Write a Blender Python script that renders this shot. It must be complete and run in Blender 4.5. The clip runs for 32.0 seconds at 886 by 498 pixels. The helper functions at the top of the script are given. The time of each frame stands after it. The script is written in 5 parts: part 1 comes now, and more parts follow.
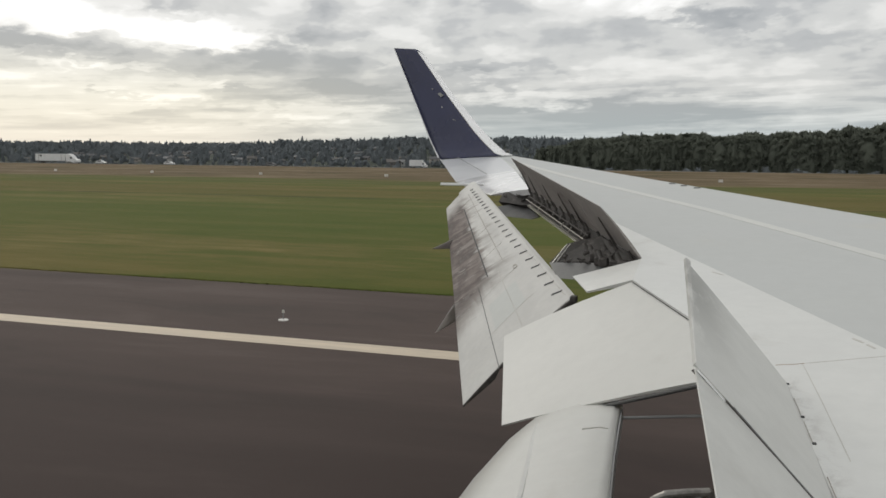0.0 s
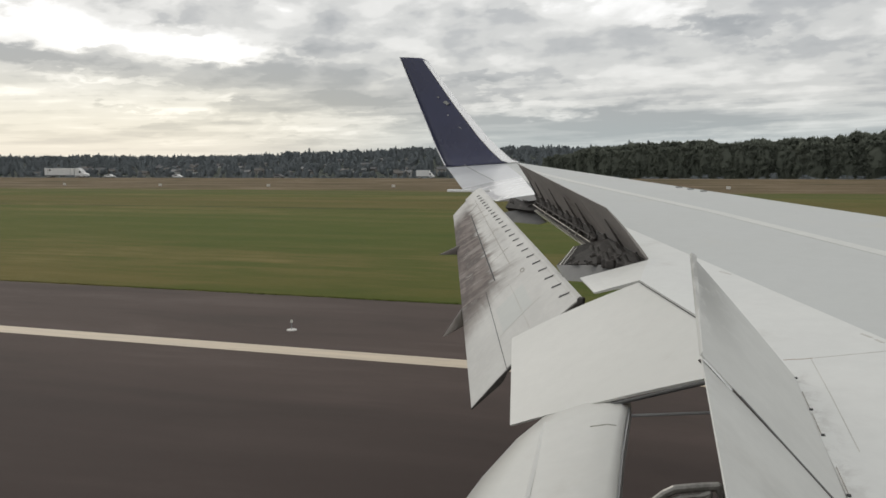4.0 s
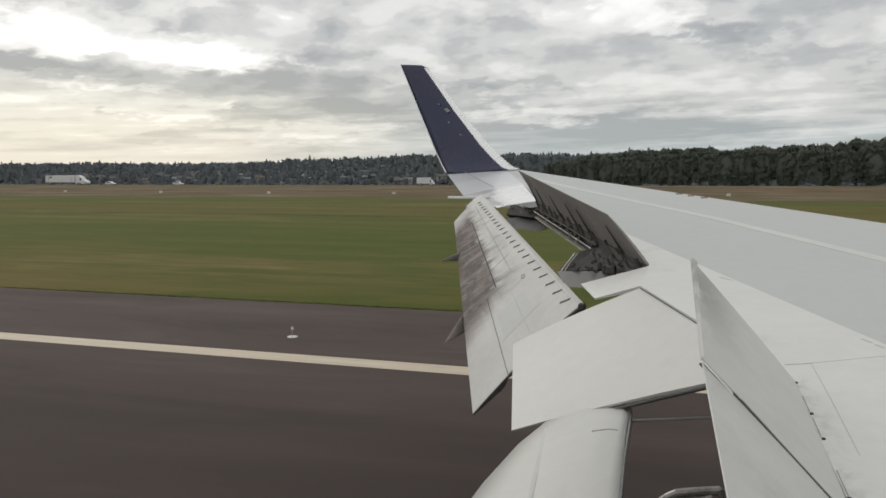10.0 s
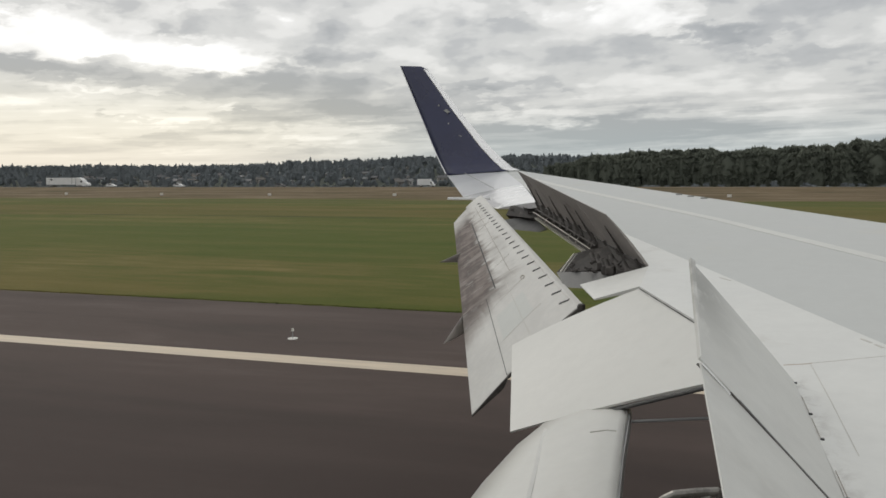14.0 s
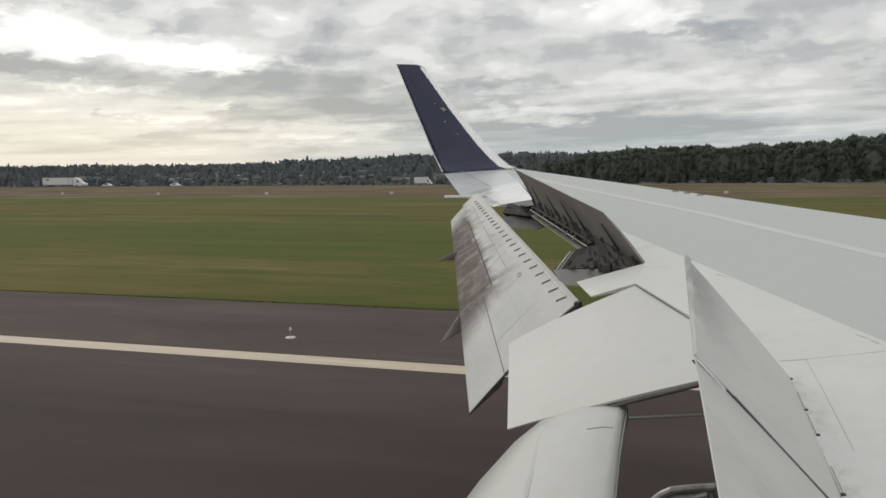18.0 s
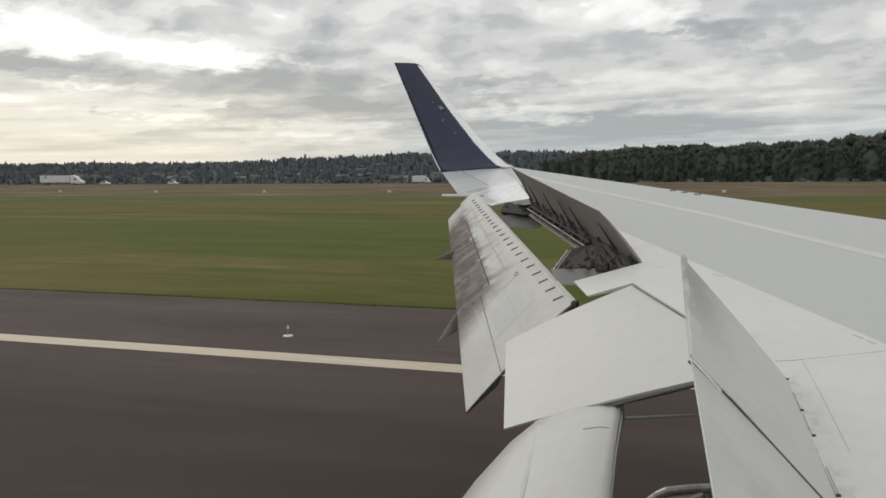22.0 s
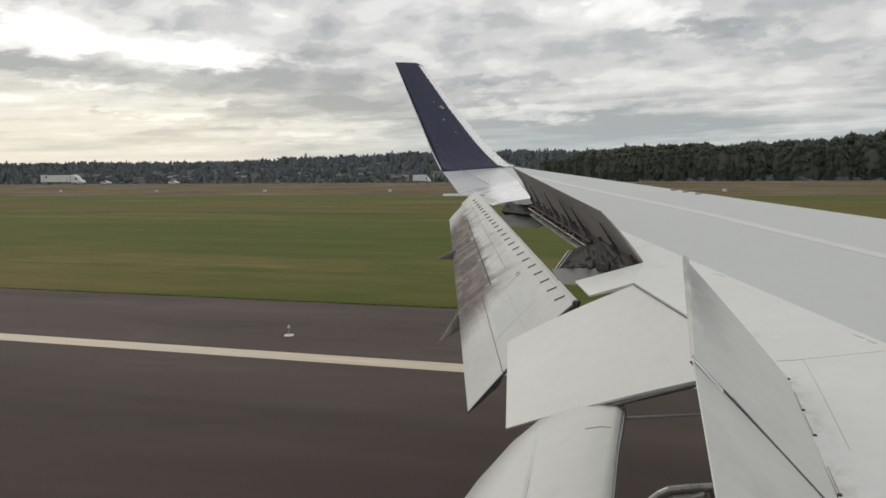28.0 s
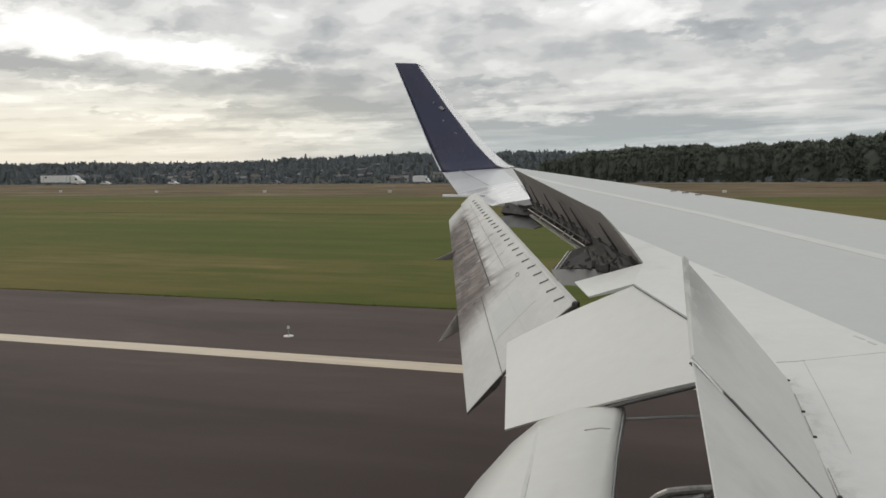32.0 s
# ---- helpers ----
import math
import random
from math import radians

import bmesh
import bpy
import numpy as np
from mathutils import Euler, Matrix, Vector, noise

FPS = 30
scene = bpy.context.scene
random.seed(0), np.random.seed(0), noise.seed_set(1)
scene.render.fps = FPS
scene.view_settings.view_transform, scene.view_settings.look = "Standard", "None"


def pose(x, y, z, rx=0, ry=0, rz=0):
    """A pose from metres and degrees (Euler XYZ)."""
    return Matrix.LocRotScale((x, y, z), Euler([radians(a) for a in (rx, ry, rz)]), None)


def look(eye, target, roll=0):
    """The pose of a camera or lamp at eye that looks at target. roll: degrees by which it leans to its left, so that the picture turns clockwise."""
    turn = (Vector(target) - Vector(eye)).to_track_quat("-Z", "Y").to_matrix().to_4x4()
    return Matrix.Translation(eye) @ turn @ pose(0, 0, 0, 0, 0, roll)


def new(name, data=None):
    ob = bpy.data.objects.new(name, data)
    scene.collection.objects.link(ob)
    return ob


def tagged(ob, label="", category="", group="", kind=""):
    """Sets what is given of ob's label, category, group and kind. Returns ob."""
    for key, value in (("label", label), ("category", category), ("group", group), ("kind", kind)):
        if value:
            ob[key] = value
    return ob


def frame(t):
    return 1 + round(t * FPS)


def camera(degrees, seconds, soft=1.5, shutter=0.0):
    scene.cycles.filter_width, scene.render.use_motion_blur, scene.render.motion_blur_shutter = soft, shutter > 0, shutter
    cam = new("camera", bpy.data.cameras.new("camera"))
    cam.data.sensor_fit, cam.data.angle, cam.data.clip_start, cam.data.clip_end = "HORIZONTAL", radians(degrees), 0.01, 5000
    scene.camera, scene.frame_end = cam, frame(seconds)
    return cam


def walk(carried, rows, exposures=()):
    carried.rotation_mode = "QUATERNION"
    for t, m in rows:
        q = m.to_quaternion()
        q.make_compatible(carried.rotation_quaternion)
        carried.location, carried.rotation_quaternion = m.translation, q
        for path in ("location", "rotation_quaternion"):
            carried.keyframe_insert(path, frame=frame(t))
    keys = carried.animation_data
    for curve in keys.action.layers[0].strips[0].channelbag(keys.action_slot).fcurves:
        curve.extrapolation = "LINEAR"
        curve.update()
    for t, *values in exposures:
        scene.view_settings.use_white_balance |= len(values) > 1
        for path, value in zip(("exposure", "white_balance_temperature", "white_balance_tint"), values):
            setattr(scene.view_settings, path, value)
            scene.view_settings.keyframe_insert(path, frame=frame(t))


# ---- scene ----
cam = camera(56.0, 32.0, soft=1.6)
# seconds, place, tilt, lean, turn
PATH = [
    (0.0, -0.034, 0.021, 5.497, 83.572, 0.464, 18.033),
    (0.5, -0.034, 0.010, 5.482, 83.649, 0.759, 18.239),
    (1.0, -0.037, -0.000, 5.472, 83.735, 0.722, 18.204),
    (1.5, -0.024, 0.002, 5.467, 83.995, 0.409, 18.161),
    (2.0, -0.031, -0.031, 5.454, 84.081, 0.709, 17.973),
    (2.5, -0.033, -0.020, 5.458, 83.703, 0.577, 18.137),
    (4.5, -0.019, 0.007, 5.440, 84.396, -0.272, 18.607),
    (5.0, -0.020, 0.003, 5.444, 84.382, 0.030, 18.638),
    (5.5, -0.012, -0.004, 5.438, 84.557, -0.377, 18.587),
    (6.0, -0.016, 0.003, 5.433, 84.414, -0.167, 18.543),
    (7.0, -0.024, -0.006, 5.417, 84.765, 0.021, 18.432),
    (7.5, -0.010, 0.007, 5.437, 84.648, -0.334, 18.532),
    (8.0, -0.009, -0.002, 5.439, 84.654, -0.420, 18.528),
    (8.5, -0.003, 0.005, 5.447, 84.667, -0.709, 18.668),
    (9.0, -0.021, -0.017, 5.438, 84.807, -0.320, 18.498),
    (9.5, -0.022, -0.016, 5.427, 84.730, -0.125, 18.624),
    (10.0, -0.021, -0.020, 5.437, 84.757, -0.185, 18.594),
    (10.5, -0.015, -0.000, 5.444, 84.638, -0.128, 18.683),
    (11.0, -0.005, 0.003, 5.436, 84.746, -0.100, 18.666),
    (11.5, -0.012, 0.003, 5.432, 84.833, -0.251, 18.506),
    (12.0, -0.013, 0.002, 5.420, 84.876, 0.215, 18.433),
    (12.5, -0.009, -0.004, 5.430, 84.710, -0.285, 18.531),
    (13.0, -0.019, -0.015, 5.445, 84.555, -0.036, 18.495),
    (13.5, -0.009, -0.002, 5.427, 84.709, -0.235, 18.567),
    (14.0, -0.010, -0.000, 5.431, 84.857, -0.320, 18.649),
    (14.5, -0.010, 0.003, 5.420, 84.848, -0.092, 18.679),
    (16.5, -0.001, -0.003, 5.441, 84.659, -0.507, 18.637),
    (17.0, -0.008, -0.004, 5.435, 84.616, -0.443, 18.561),
    (17.5, -0.006, 0.001, 5.435, 84.572, -0.344, 18.532),
    (18.0, -0.003, -0.002, 5.432, 84.722, -0.623, 18.473),
    (18.5, 0.007, 0.019, 5.438, 84.630, -0.697, 18.568),
    (19.0, -0.002, -0.004, 5.443, 84.720, -0.756, 18.378),
    (19.5, -0.003, 0.004, 5.446, 84.541, -0.555, 18.433),
    (20.0, -0.004, -0.001, 5.437, 84.727, -0.563, 18.429),
    (20.5, -0.005, -0.011, 5.437, 84.678, -0.464, 18.387),
    (21.0, 0.009, 0.013, 5.453, 84.570, -0.683, 18.406),
    (21.5, 0.004, 0.017, 5.451, 84.449, -0.634, 18.361),
    (22.0, 0.002, 0.006, 5.437, 84.613, -0.515, 18.325),
    (22.5, 0.003, -0.004, 5.445, 84.612, -0.533, 18.362),
    (23.0, 0.000, -0.000, 5.440, 84.460, -0.370, 18.200),
    (23.5, 0.002, 0.004, 5.440, 84.504, -0.562, 18.295),
    (24.0, 0.001, -0.002, 5.443, 84.660, -0.714, 18.382),
    (24.5, -0.001, 0.001, 5.443, 84.571, -0.597, 18.477),
    (25.0, -0.001, 0.005, 5.445, 84.717, -0.624, 18.444),
    (25.5, -0.002, 0.001, 5.444, 84.560, -0.562, 18.395),
    (27.5, 0.002, -0.001, 5.444, 84.524, -0.603, 18.353),
    (28.0, -0.001, -0.011, 5.445, 84.559, -0.569, 18.373),
    (28.5, 0.000, 0.006, 5.439, 84.612, -0.544, 18.365),
    (29.0, 0.004, 0.004, 5.442, 84.596, -0.607, 18.423),
    (29.5, 0.001, 0.002, 5.442, 84.594, -0.621, 18.469),
    (30.0, 0.001, 0.001, 5.440, 84.667, -0.558, 18.478),
    (30.5, -0.001, 0.002, 5.444, 84.651, -0.658, 18.434),
    (31.0, -0.001, 0.001, 5.442, 84.630, -0.492, 18.408),
    (31.5, 0.001, -0.000, 5.443, 84.632, -0.492, 18.386),
    (32.0, -0.001, 0.004, 5.442, 84.618, -0.505, 18.357),
]
walk(cam, [(t, pose(x, y, z, rx, 0, rz) @ pose(0, 0, 0, 0, 0, lean)) for t, x, y, z, rx, lean, rz in PATH],
     [(0, 0.06), (1.5, 0.08), (2.5, 0.08), (5.0, 0.03), (14.0, 0.02), (32.0, 0.015)])

# ---------------------------------------------------------------- light
SUN_TURN, SUN_UP = 47.0, 32.0          # the bright part of the sky lies aft and outboard
world = bpy.data.worlds.new("overcast")
scene.world = world
world.use_nodes = True


class Nodes:
    """Short hand for a node tree."""

    def __init__(self, tree, fresh=True):
        self.tree = tree
        if fresh:
            tree.nodes.clear()

    def add(self, kind, **values):
        n = self.tree.nodes.new(kind)
        if "operation" in values:
            n.operation = values["operation"]
        if "use_clamp" in values:
            n.use_clamp = values["use_clamp"]
        if "data_type" in values:
            n.data_type, n.blend_type = values["data_type"], values["blend_type"]
        return n

    def put(self, socket, value):
        if isinstance(value, bpy.types.NodeSocket):
            self.tree.links.new(value, socket)
        else:
            socket.default_value = value

    def math(self, op, a, b=0.0, clamp=False):
        n = self.add("ShaderNodeMath", operation=op, use_clamp=clamp)
        self.put(n.inputs[0], a)
        self.put(n.inputs[1], b)
        return n.outputs[0]

    def vec(self, op, a, b=(0, 0, 0)):
        n = self.add("ShaderNodeVectorMath", operation=op)
        self.put(n.inputs[0], a)
        self.put(n.inputs[1], b)
        return n.outputs["Value"] if op in ("DOT_PRODUCT", "LENGTH") else n.outputs[0]

    def join(self, x, y, z):
        n = self.add("ShaderNodeCombineXYZ")
        for s, v in zip(n.inputs, (x, y, z)):
            self.put(s, v)
        return n.outputs[0]

    def split(self, v):
        n = self.add("ShaderNodeSeparateXYZ")
        self.put(n.inputs[0], v)
        return n.outputs

    def noise(self, v, scale, detail=4.0, rough=0.55, twist=0.0):
        n = self.add("ShaderNodeTexNoise")
        self.put(n.inputs["Vector"], v)
        n.inputs["Scale"].default_value = scale
        n.inputs["Detail"].default_value = detail
        n.inputs["Roughness"].default_value = rough
        n.inputs["Distortion"].default_value = twist
        return n.outputs["Fac"]

    def ramp(self, fac, stops, ease="EASE"):
        n = self.add("ShaderNodeValToRGB")
        n.color_ramp.interpolation = ease
        while len(n.color_ramp.elements) < len(stops):
            n.color_ramp.elements.new(0.5)
        for e, (p, c) in zip(n.color_ramp.elements, stops):
            e.position = p
            e.color = (*c, 1) if len(c) == 3 else c
        self.put(n.inputs[0], fac)
        return n.outputs[0]

    def mix(self, fac, a, b, how="MIX"):
        n = self.add("ShaderNodeMix", data_type="RGBA", blend_type=how)
        self.put(n.inputs[0], fac)
        for s, v in ((n.inputs[6], a), (n.inputs[7], b)):
            self.put(s, (*v, 1) if isinstance(v, tuple) and len(v) == 3 else v)
        return n.outputs[2]

    def span(self, v, lo, hi, to_lo=0.0, to_hi=1.0):
        n = self.add("ShaderNodeMapRange")
        n.interpolation_type = "SMOOTHSTEP"
        for s, x in zip(n.inputs[:5], (v, lo, hi, to_lo, to_hi)):
            self.put(s, x)
        return n.outputs[0]


# large cloud forms: bearing and height in degrees, their half spreads, and how much brighter or darker they are
CLOUDS = [(35.3, 7.5, 5.5, 0.75, 0.20), (44.0, 8.4, 4.5, 0.9, 0.17), (41.0, 9.3, 4.0, 0.8, 0.13), (42.5, 6.8, 4.5, 0.5, -0.17), (35.0, 5.9, 5.0, 0.6, -0.10),
          (36.8, 9.0, 2.2, 0.8, -0.07), (42.0, 11.0, 5.0, 0.9, -0.03), (35.5, 11.2, 3.0, 0.6, 0.09), (22.5, 5.8, 7.0, 1.6, -0.11), (40.0, 3.3, 9.0, 1.4, 0.06),
          (27.0, 2.9, 5.0, 0.5, 0.06), (20.0, 9.3, 4.5, 0.9, -0.04), (12.5, 3.9, 3.6, 0.5, 0.10), (9.5, 2.2, 9.0, 0.9, -0.12), (3.0, 3.2, 8.0, 0.7, -0.08), (5.4, 10.5, 2.6, 1.2, 0.14),
          (0.2, 8.8, 3.0, 0.5, -0.12), (16.0, 5.8, 5.0, 0.35, -0.09), (-6.0, 7.2, 4.0, 0.4, -0.06)]

# smaller banks and bright slits low in the sky
BANKS = [(39.1, 3.75, 1.3, 0.20, -0.12), (37.3, 2.3, 2.5, 0.30, -0.09), (42.3, 4.2, 3.0, 0.35, 0.05), (37.0, 3.7, 2.2, 0.30, 0.06), (31.9, 3.4, 2.8, 0.60, -0.11), (32.5, 4.4, 0.9, 0.20, 0.11),
         (40.0, 5.4, 3.0, 0.22, 0.12), (27.0, 2.4, 4.0, 0.30, 0.05), (24.0, 3.4, 4.0, 0.25, -0.08), (28.0, 1.7, 3.0, 0.25, -0.07), (24.6, 4.4, 3.5, 0.35, -0.07), (14.7, 10.8, 2.0, 0.60, 0.07)]


def build_sky():
    k = Nodes(world.node_tree)
    way = k.vec("NORMALIZE", k.add("ShaderNodeTexCoord").outputs["Generated"])
    x, y, z = k.split(way)
    up = k.math("MAXIMUM", z, 0.0)
    bearing = k.math("ARCTAN2", k.math("MULTIPLY", x, -1.0), y)
    height = k.math("ARCSINE", up)
    # a cloud deck seen from below: forms shrink and flatten towards the horizon
    flat = k.math("LOGARITHM", k.math("ADD", height, 0.22), math.e)
    p = k.join(bearing, k.math("ADD", flat, k.math("MULTIPLY", bearing, 0.10)), 0.0)
    big = k.noise(k.vec("ADD", p, (1.35, 0.6, 0.3)), 8.0, 5.0, 0.47, 0.1)
    lump = k.noise(k.vec("MULTIPLY", k.vec("ADD", p, (4.1, 2.2, 1.3)), (1.0, 0.80, 1.0)), 19.0, 4.0, 0.45, 0.15)
    streak = k.noise(k.vec("MULTIPLY", k.vec("ADD", p, (0.7, 5.2, 2.3)), (0.9, 3.2, 1.0)), 9.0, 5.0, 0.52, 0.2)
    low = k.span(height, 0.03, 0.13, 1.0, 0.0)
    body = k.math("ADD", k.math("MULTIPLY", big, 0.56), k.math("MULTIPLY", lump, 0.44))
    body = k.math("ADD", k.math("MULTIPLY", body, k.math("SUBTRACT", 1.0, k.math("MULTIPLY", low, 0.55))), k.math("MULTIPLY", k.math("MULTIPLY", streak, low), 0.55))
    body = k.math("ADD", k.math("MULTIPLY", k.math("SUBTRACT", body, 0.5), 0.95), 0.517)
    # ragged borders for the large forms
    torn = k.noise(k.vec("ADD", p, (2.1, 0.2, 3.3)), 34.0, 4.0, 0.55, 0.2)
    ragged = k.math("MULTIPLY", k.math("SUBTRACT", k.math("ADD", k.math("MULTIPLY", lump, 0.5), k.math("MULTIPLY", torn, 0.5)), 0.5), 0.13)
    for turn, high, wide, tall, gain in CLOUDS + BANKS:
        a = k.math("DIVIDE", k.math("SUBTRACT", k.math("ADD", bearing, k.math("MULTIPLY", ragged, 2.0)), radians(turn)), radians(wide))
        b = k.math("DIVIDE", k.math("SUBTRACT", k.math("ADD", height, k.math("MULTIPLY", ragged, 0.6)), radians(high)), radians(tall))
        far = k.math("ADD", k.math("MULTIPLY", a, a), k.math("MULTIPLY", b, b))
        body = k.math("ADD", body, k.math("MULTIPLY", k.math("POWER", k.span(far, 0.0, 3.6, 1.0, 0.0), 1.5), gain))
    a, e = radians(SUN_TURN), radians(SUN_UP)
    glow_way = (-math.sin(a) * math.cos(radians(9)), math.cos(a) * math.cos(radians(9)), math.sin(radians(9)))
    near = k.vec("DOT_PRODUCT", way, glow_way)
    glow = k.span(near, 0.84, 1.0)
    body = k.math("ADD", body, k.math("MULTIPLY", glow, 0.028))
    # thin streaks low in the sky, also across the darker banks
    body = k.math("ADD", body, k.math("MULTIPLY", k.math("MULTIPLY", k.math("SUBTRACT", streak, 0.5), low), 0.22))
    clouds = k.ramp(body, [(0.33, (0.376, 0.388, 0.398)), (0.44, (0.498, 0.504, 0.505)), (0.51, (0.630, 0.630, 0.615)),
                           (0.60, (0.785, 0.778, 0.755)), (0.76, (1.03, 1.02, 1.0))])
    warm = k.mix(glow, (1.0, 1.0, 1.0), (1.05, 1.015, 0.90))
    clouds = k.mix(k.span(up, 0.03, 0.15, 1.0, 0.0), clouds, k.mix(1.0, clouds, warm, "MULTIPLY"))
    haze = k.mix(glow, (0.36, 0.45, 0.49), (0.80, 0.76, 0.685))
    clouds = k.mix(k.span(up, 0.0, 0.085, 0.65, 0.0), clouds, haze)
    air = k.add("ShaderNodeTexSky")
    air.sky_type, air.sun_disc, air.sun_elevation, air.sun_rotation = "NISHITA", False, e, -a
    air = k.mix(1.0, air.outputs[0], (0.1, 0.1, 0.1), "MULTIPLY")
    sky = k.mix(0.93, air, clouds)
    back = k.add("ShaderNodeBackground")
    k.put(back.inputs[0], sky)
    back.inputs[1].default_value = 1.0
    out = k.add("ShaderNodeOutputWorld")
    k.put(out.inputs[0], back.outputs[0])


build_sky()
sun = new("sun", bpy.data.lights.new("sun", "SUN"))
sun.data.energy, sun.data.angle, sun.data.color = 0.55, radians(25), (1.0, 0.95, 0.86)
sun.matrix_world = look((-math.sin(radians(SUN_TURN)) * 50, math.cos(radians(SUN_TURN)) * 50, 50 * math.tan(radians(SUN_UP))), (0, 0, 0))


# ---------------------------------------------------------------- materials
def surface(name, colour=(0.5, 0.5, 0.5), rough=0.6, metal=0.0, vary=0.12, scale=3.0, grain=40.0, bump=0.0, coat=0.0, stretch=(1, 1, 1), spot=None, spot_size=2.0, spot_at=(0.58, 0.70)):
    """Painted or natural surface: a base colour that varies at two scales, with fine relief, and stains of another colour."""
    m = bpy.data.materials.new(name)
    m.use_nodes = True
    k = Nodes(m.node_tree)
    at = k.vec("MULTIPLY", k.add("ShaderNodeTexCoord").outputs["Object"], stretch)
    n1 = k.noise(at, scale, 4.0)
    n2 = k.noise(at, grain, 3.0, 0.7)
    f = k.math("ADD", k.math("MULTIPLY", n1, 0.6), k.math("MULTIPLY", n2, 0.4))
    dark = tuple(c * (1 - vary) for c in colour)
    light = tuple(min(1, c * (1 + vary)) for c in colour)
    c = k.mix(k.span(f, 0.34, 0.66), dark, light)
    if spot:
        s = k.noise(k.vec("ADD", at, (7.7, 2.1, 4.3)), spot_size, 6.0, 0.62)
        c = k.mix(k.span(s, spot_at[0], spot_at[1]), c, spot)
    b = k.add("ShaderNodeBsdfPrincipled")
    k.put(b.inputs["Base Color"], c)
    k.put(b.inputs["Roughness"], k.span(n1, 0.3, 0.7, max(0.03, rough - 0.08), min(1, rough + 0.08)))
    b.inputs["Metallic"].default_value = metal
    b.inputs["Coat Weight"].default_value = coat
    if bump:
        bp = k.add("ShaderNodeBump")
        bp.inputs["Strength"].default_value = bump
        bp.inputs["Distance"].default_value = 0.02
        k.put(bp.inputs["Height"], n2)
        k.put(b.inputs["Normal"], bp.outputs[0])
    o = k.add("ShaderNodeOutputMaterial")
    k.put(o.inputs[0], b.outputs[0])
    return m


WHITE = surface("wing_white", (0.734, 0.735, 0.707), 0.5, vary=0.035, scale=1.3, grain=9, spot=(0.50, 0.485, 0.45), spot_size=1.6, spot_at=(0.58, 0.86))
GREY = surface("wing_grey", (0.56, 0.575, 0.561), 0.5, vary=0.03, scale=0.9, grain=7, spot=(0.565, 0.57, 0.54), spot_size=0.9)
SPOIL = surface("spoiler_paint", (0.617, 0.619, 0.592), 0.5, vary=0.05, scale=1.6, grain=8, spot=(0.42, 0.415, 0.39), spot_size=1.5, spot_at=(0.50, 0.82))
FLAPW = surface("flap_white", (0.642, 0.642, 0.612), 0.5, vary=0.035, scale=1.3, grain=9, spot=(0.53, 0.515, 0.475), spot_size=1.6, spot_at=(0.58, 0.86))
NAVY = surface("winglet_navy", (0.030, 0.034, 0.085), 0.32, vary=0.12, scale=0.8, grain=12, coat=0.3)
BRIGHT = surface("polished_leading_edge", (0.98, 0.98, 0.98), 0.30, 0.95, vary=0.02)
EDGE = surface("white_gloss_edge", (0.97, 0.97, 0.97), 0.22, vary=0.03, coat=0.4)
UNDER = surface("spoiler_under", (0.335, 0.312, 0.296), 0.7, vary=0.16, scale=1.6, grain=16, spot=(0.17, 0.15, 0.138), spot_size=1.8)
# fairing grey with the shade of bay and slots put into it
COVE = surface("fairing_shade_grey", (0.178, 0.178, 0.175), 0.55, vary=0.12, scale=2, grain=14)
SEAMSOFT = surface("filled_seam", (0.58, 0.565, 0.53), 0.6, vary=0.1, scale=8)
BAND = surface("skin_highlight", (0.672, 0.676, 0.645), 0.45, vary=0.06, scale=0.8, grain=9)
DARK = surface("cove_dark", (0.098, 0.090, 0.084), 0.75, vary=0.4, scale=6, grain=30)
STEEL = surface("actuator_steel", (0.30, 0.29, 0.27), 0.45, 0.55, vary=0.3, scale=9, grain=40)
BAY_SHADE = surface("bay_shade", (0.058, 0.053, 0.050), 0.7, vary=0.4, scale=7, grain=30, spot=(0.13, 0.12, 0.11), spot_size=9.0, spot_at=(0.56, 0.66))
PIPE = surface("hydraulic_pipe", (0.66, 0.64, 0.58), 0.4, 0.4, vary=0.15)
AILERON = surface("aileron_paint", (0.70, 0.715, 0.735), 0.38, vary=0.04, scale=1.0, grain=8, coat=0.2)
SOILED = surface("soiled_fairing", (0.40, 0.375, 0.355), 0.6, vary=0.2, scale=3, grain=14)
FAIR = surface("fairing_grey", (0.27, 0.275, 0.275), 0.5, vary=0.08, scale=2, grain=14)
SEAM = surface("seam_and_highlight", (0.33, 0.30, 0.265), 0.6, vary=0.3, scale=8)
SEAL = surface("rubber_seal", (0.06, 0.06, 0.06), 0.7, vary=0.3)


def stain(m, where, colour, most):
    """Grime of its own shape laid over a paint; where(nodes, position) gives its strength."""
    b = next(n for n in m.node_tree.nodes if n.type == "BSDF_PRINCIPLED")
    base = b.inputs["Base Color"].links[0].from_socket
    h = Nodes(m.node_tree, False)
    at = h.add("ShaderNodeTexCoord").outputs["Object"]
    h.put(b.inputs["Base Color"], h.mix(h.math("MULTIPLY", where(h, at), most), base, colour))


def hand_grime(h, at):
    """Smears near the outer corner of the raised spoiler, running down its rear edge."""
    x, y, z = h.split(at)
    n = h.noise(h.vec("MULTIPLY", at, (9.0, 4.0, 2.2)), 1.0, 6.0, 0.65, 0.5)
    from_edge = h.math("ADD", h.math("ADD", x, 0.146), h.math("MULTIPLY", h.math("SUBTRACT", y, 3.83), 0.069))
    inside = h.math("MULTIPLY", h.span(y, 2.75, 3.6), h.span(from_edge, 0.22, 0.03))
    return h.math("MULTIPLY", inside, h.span(n, 0.30, 0.52))


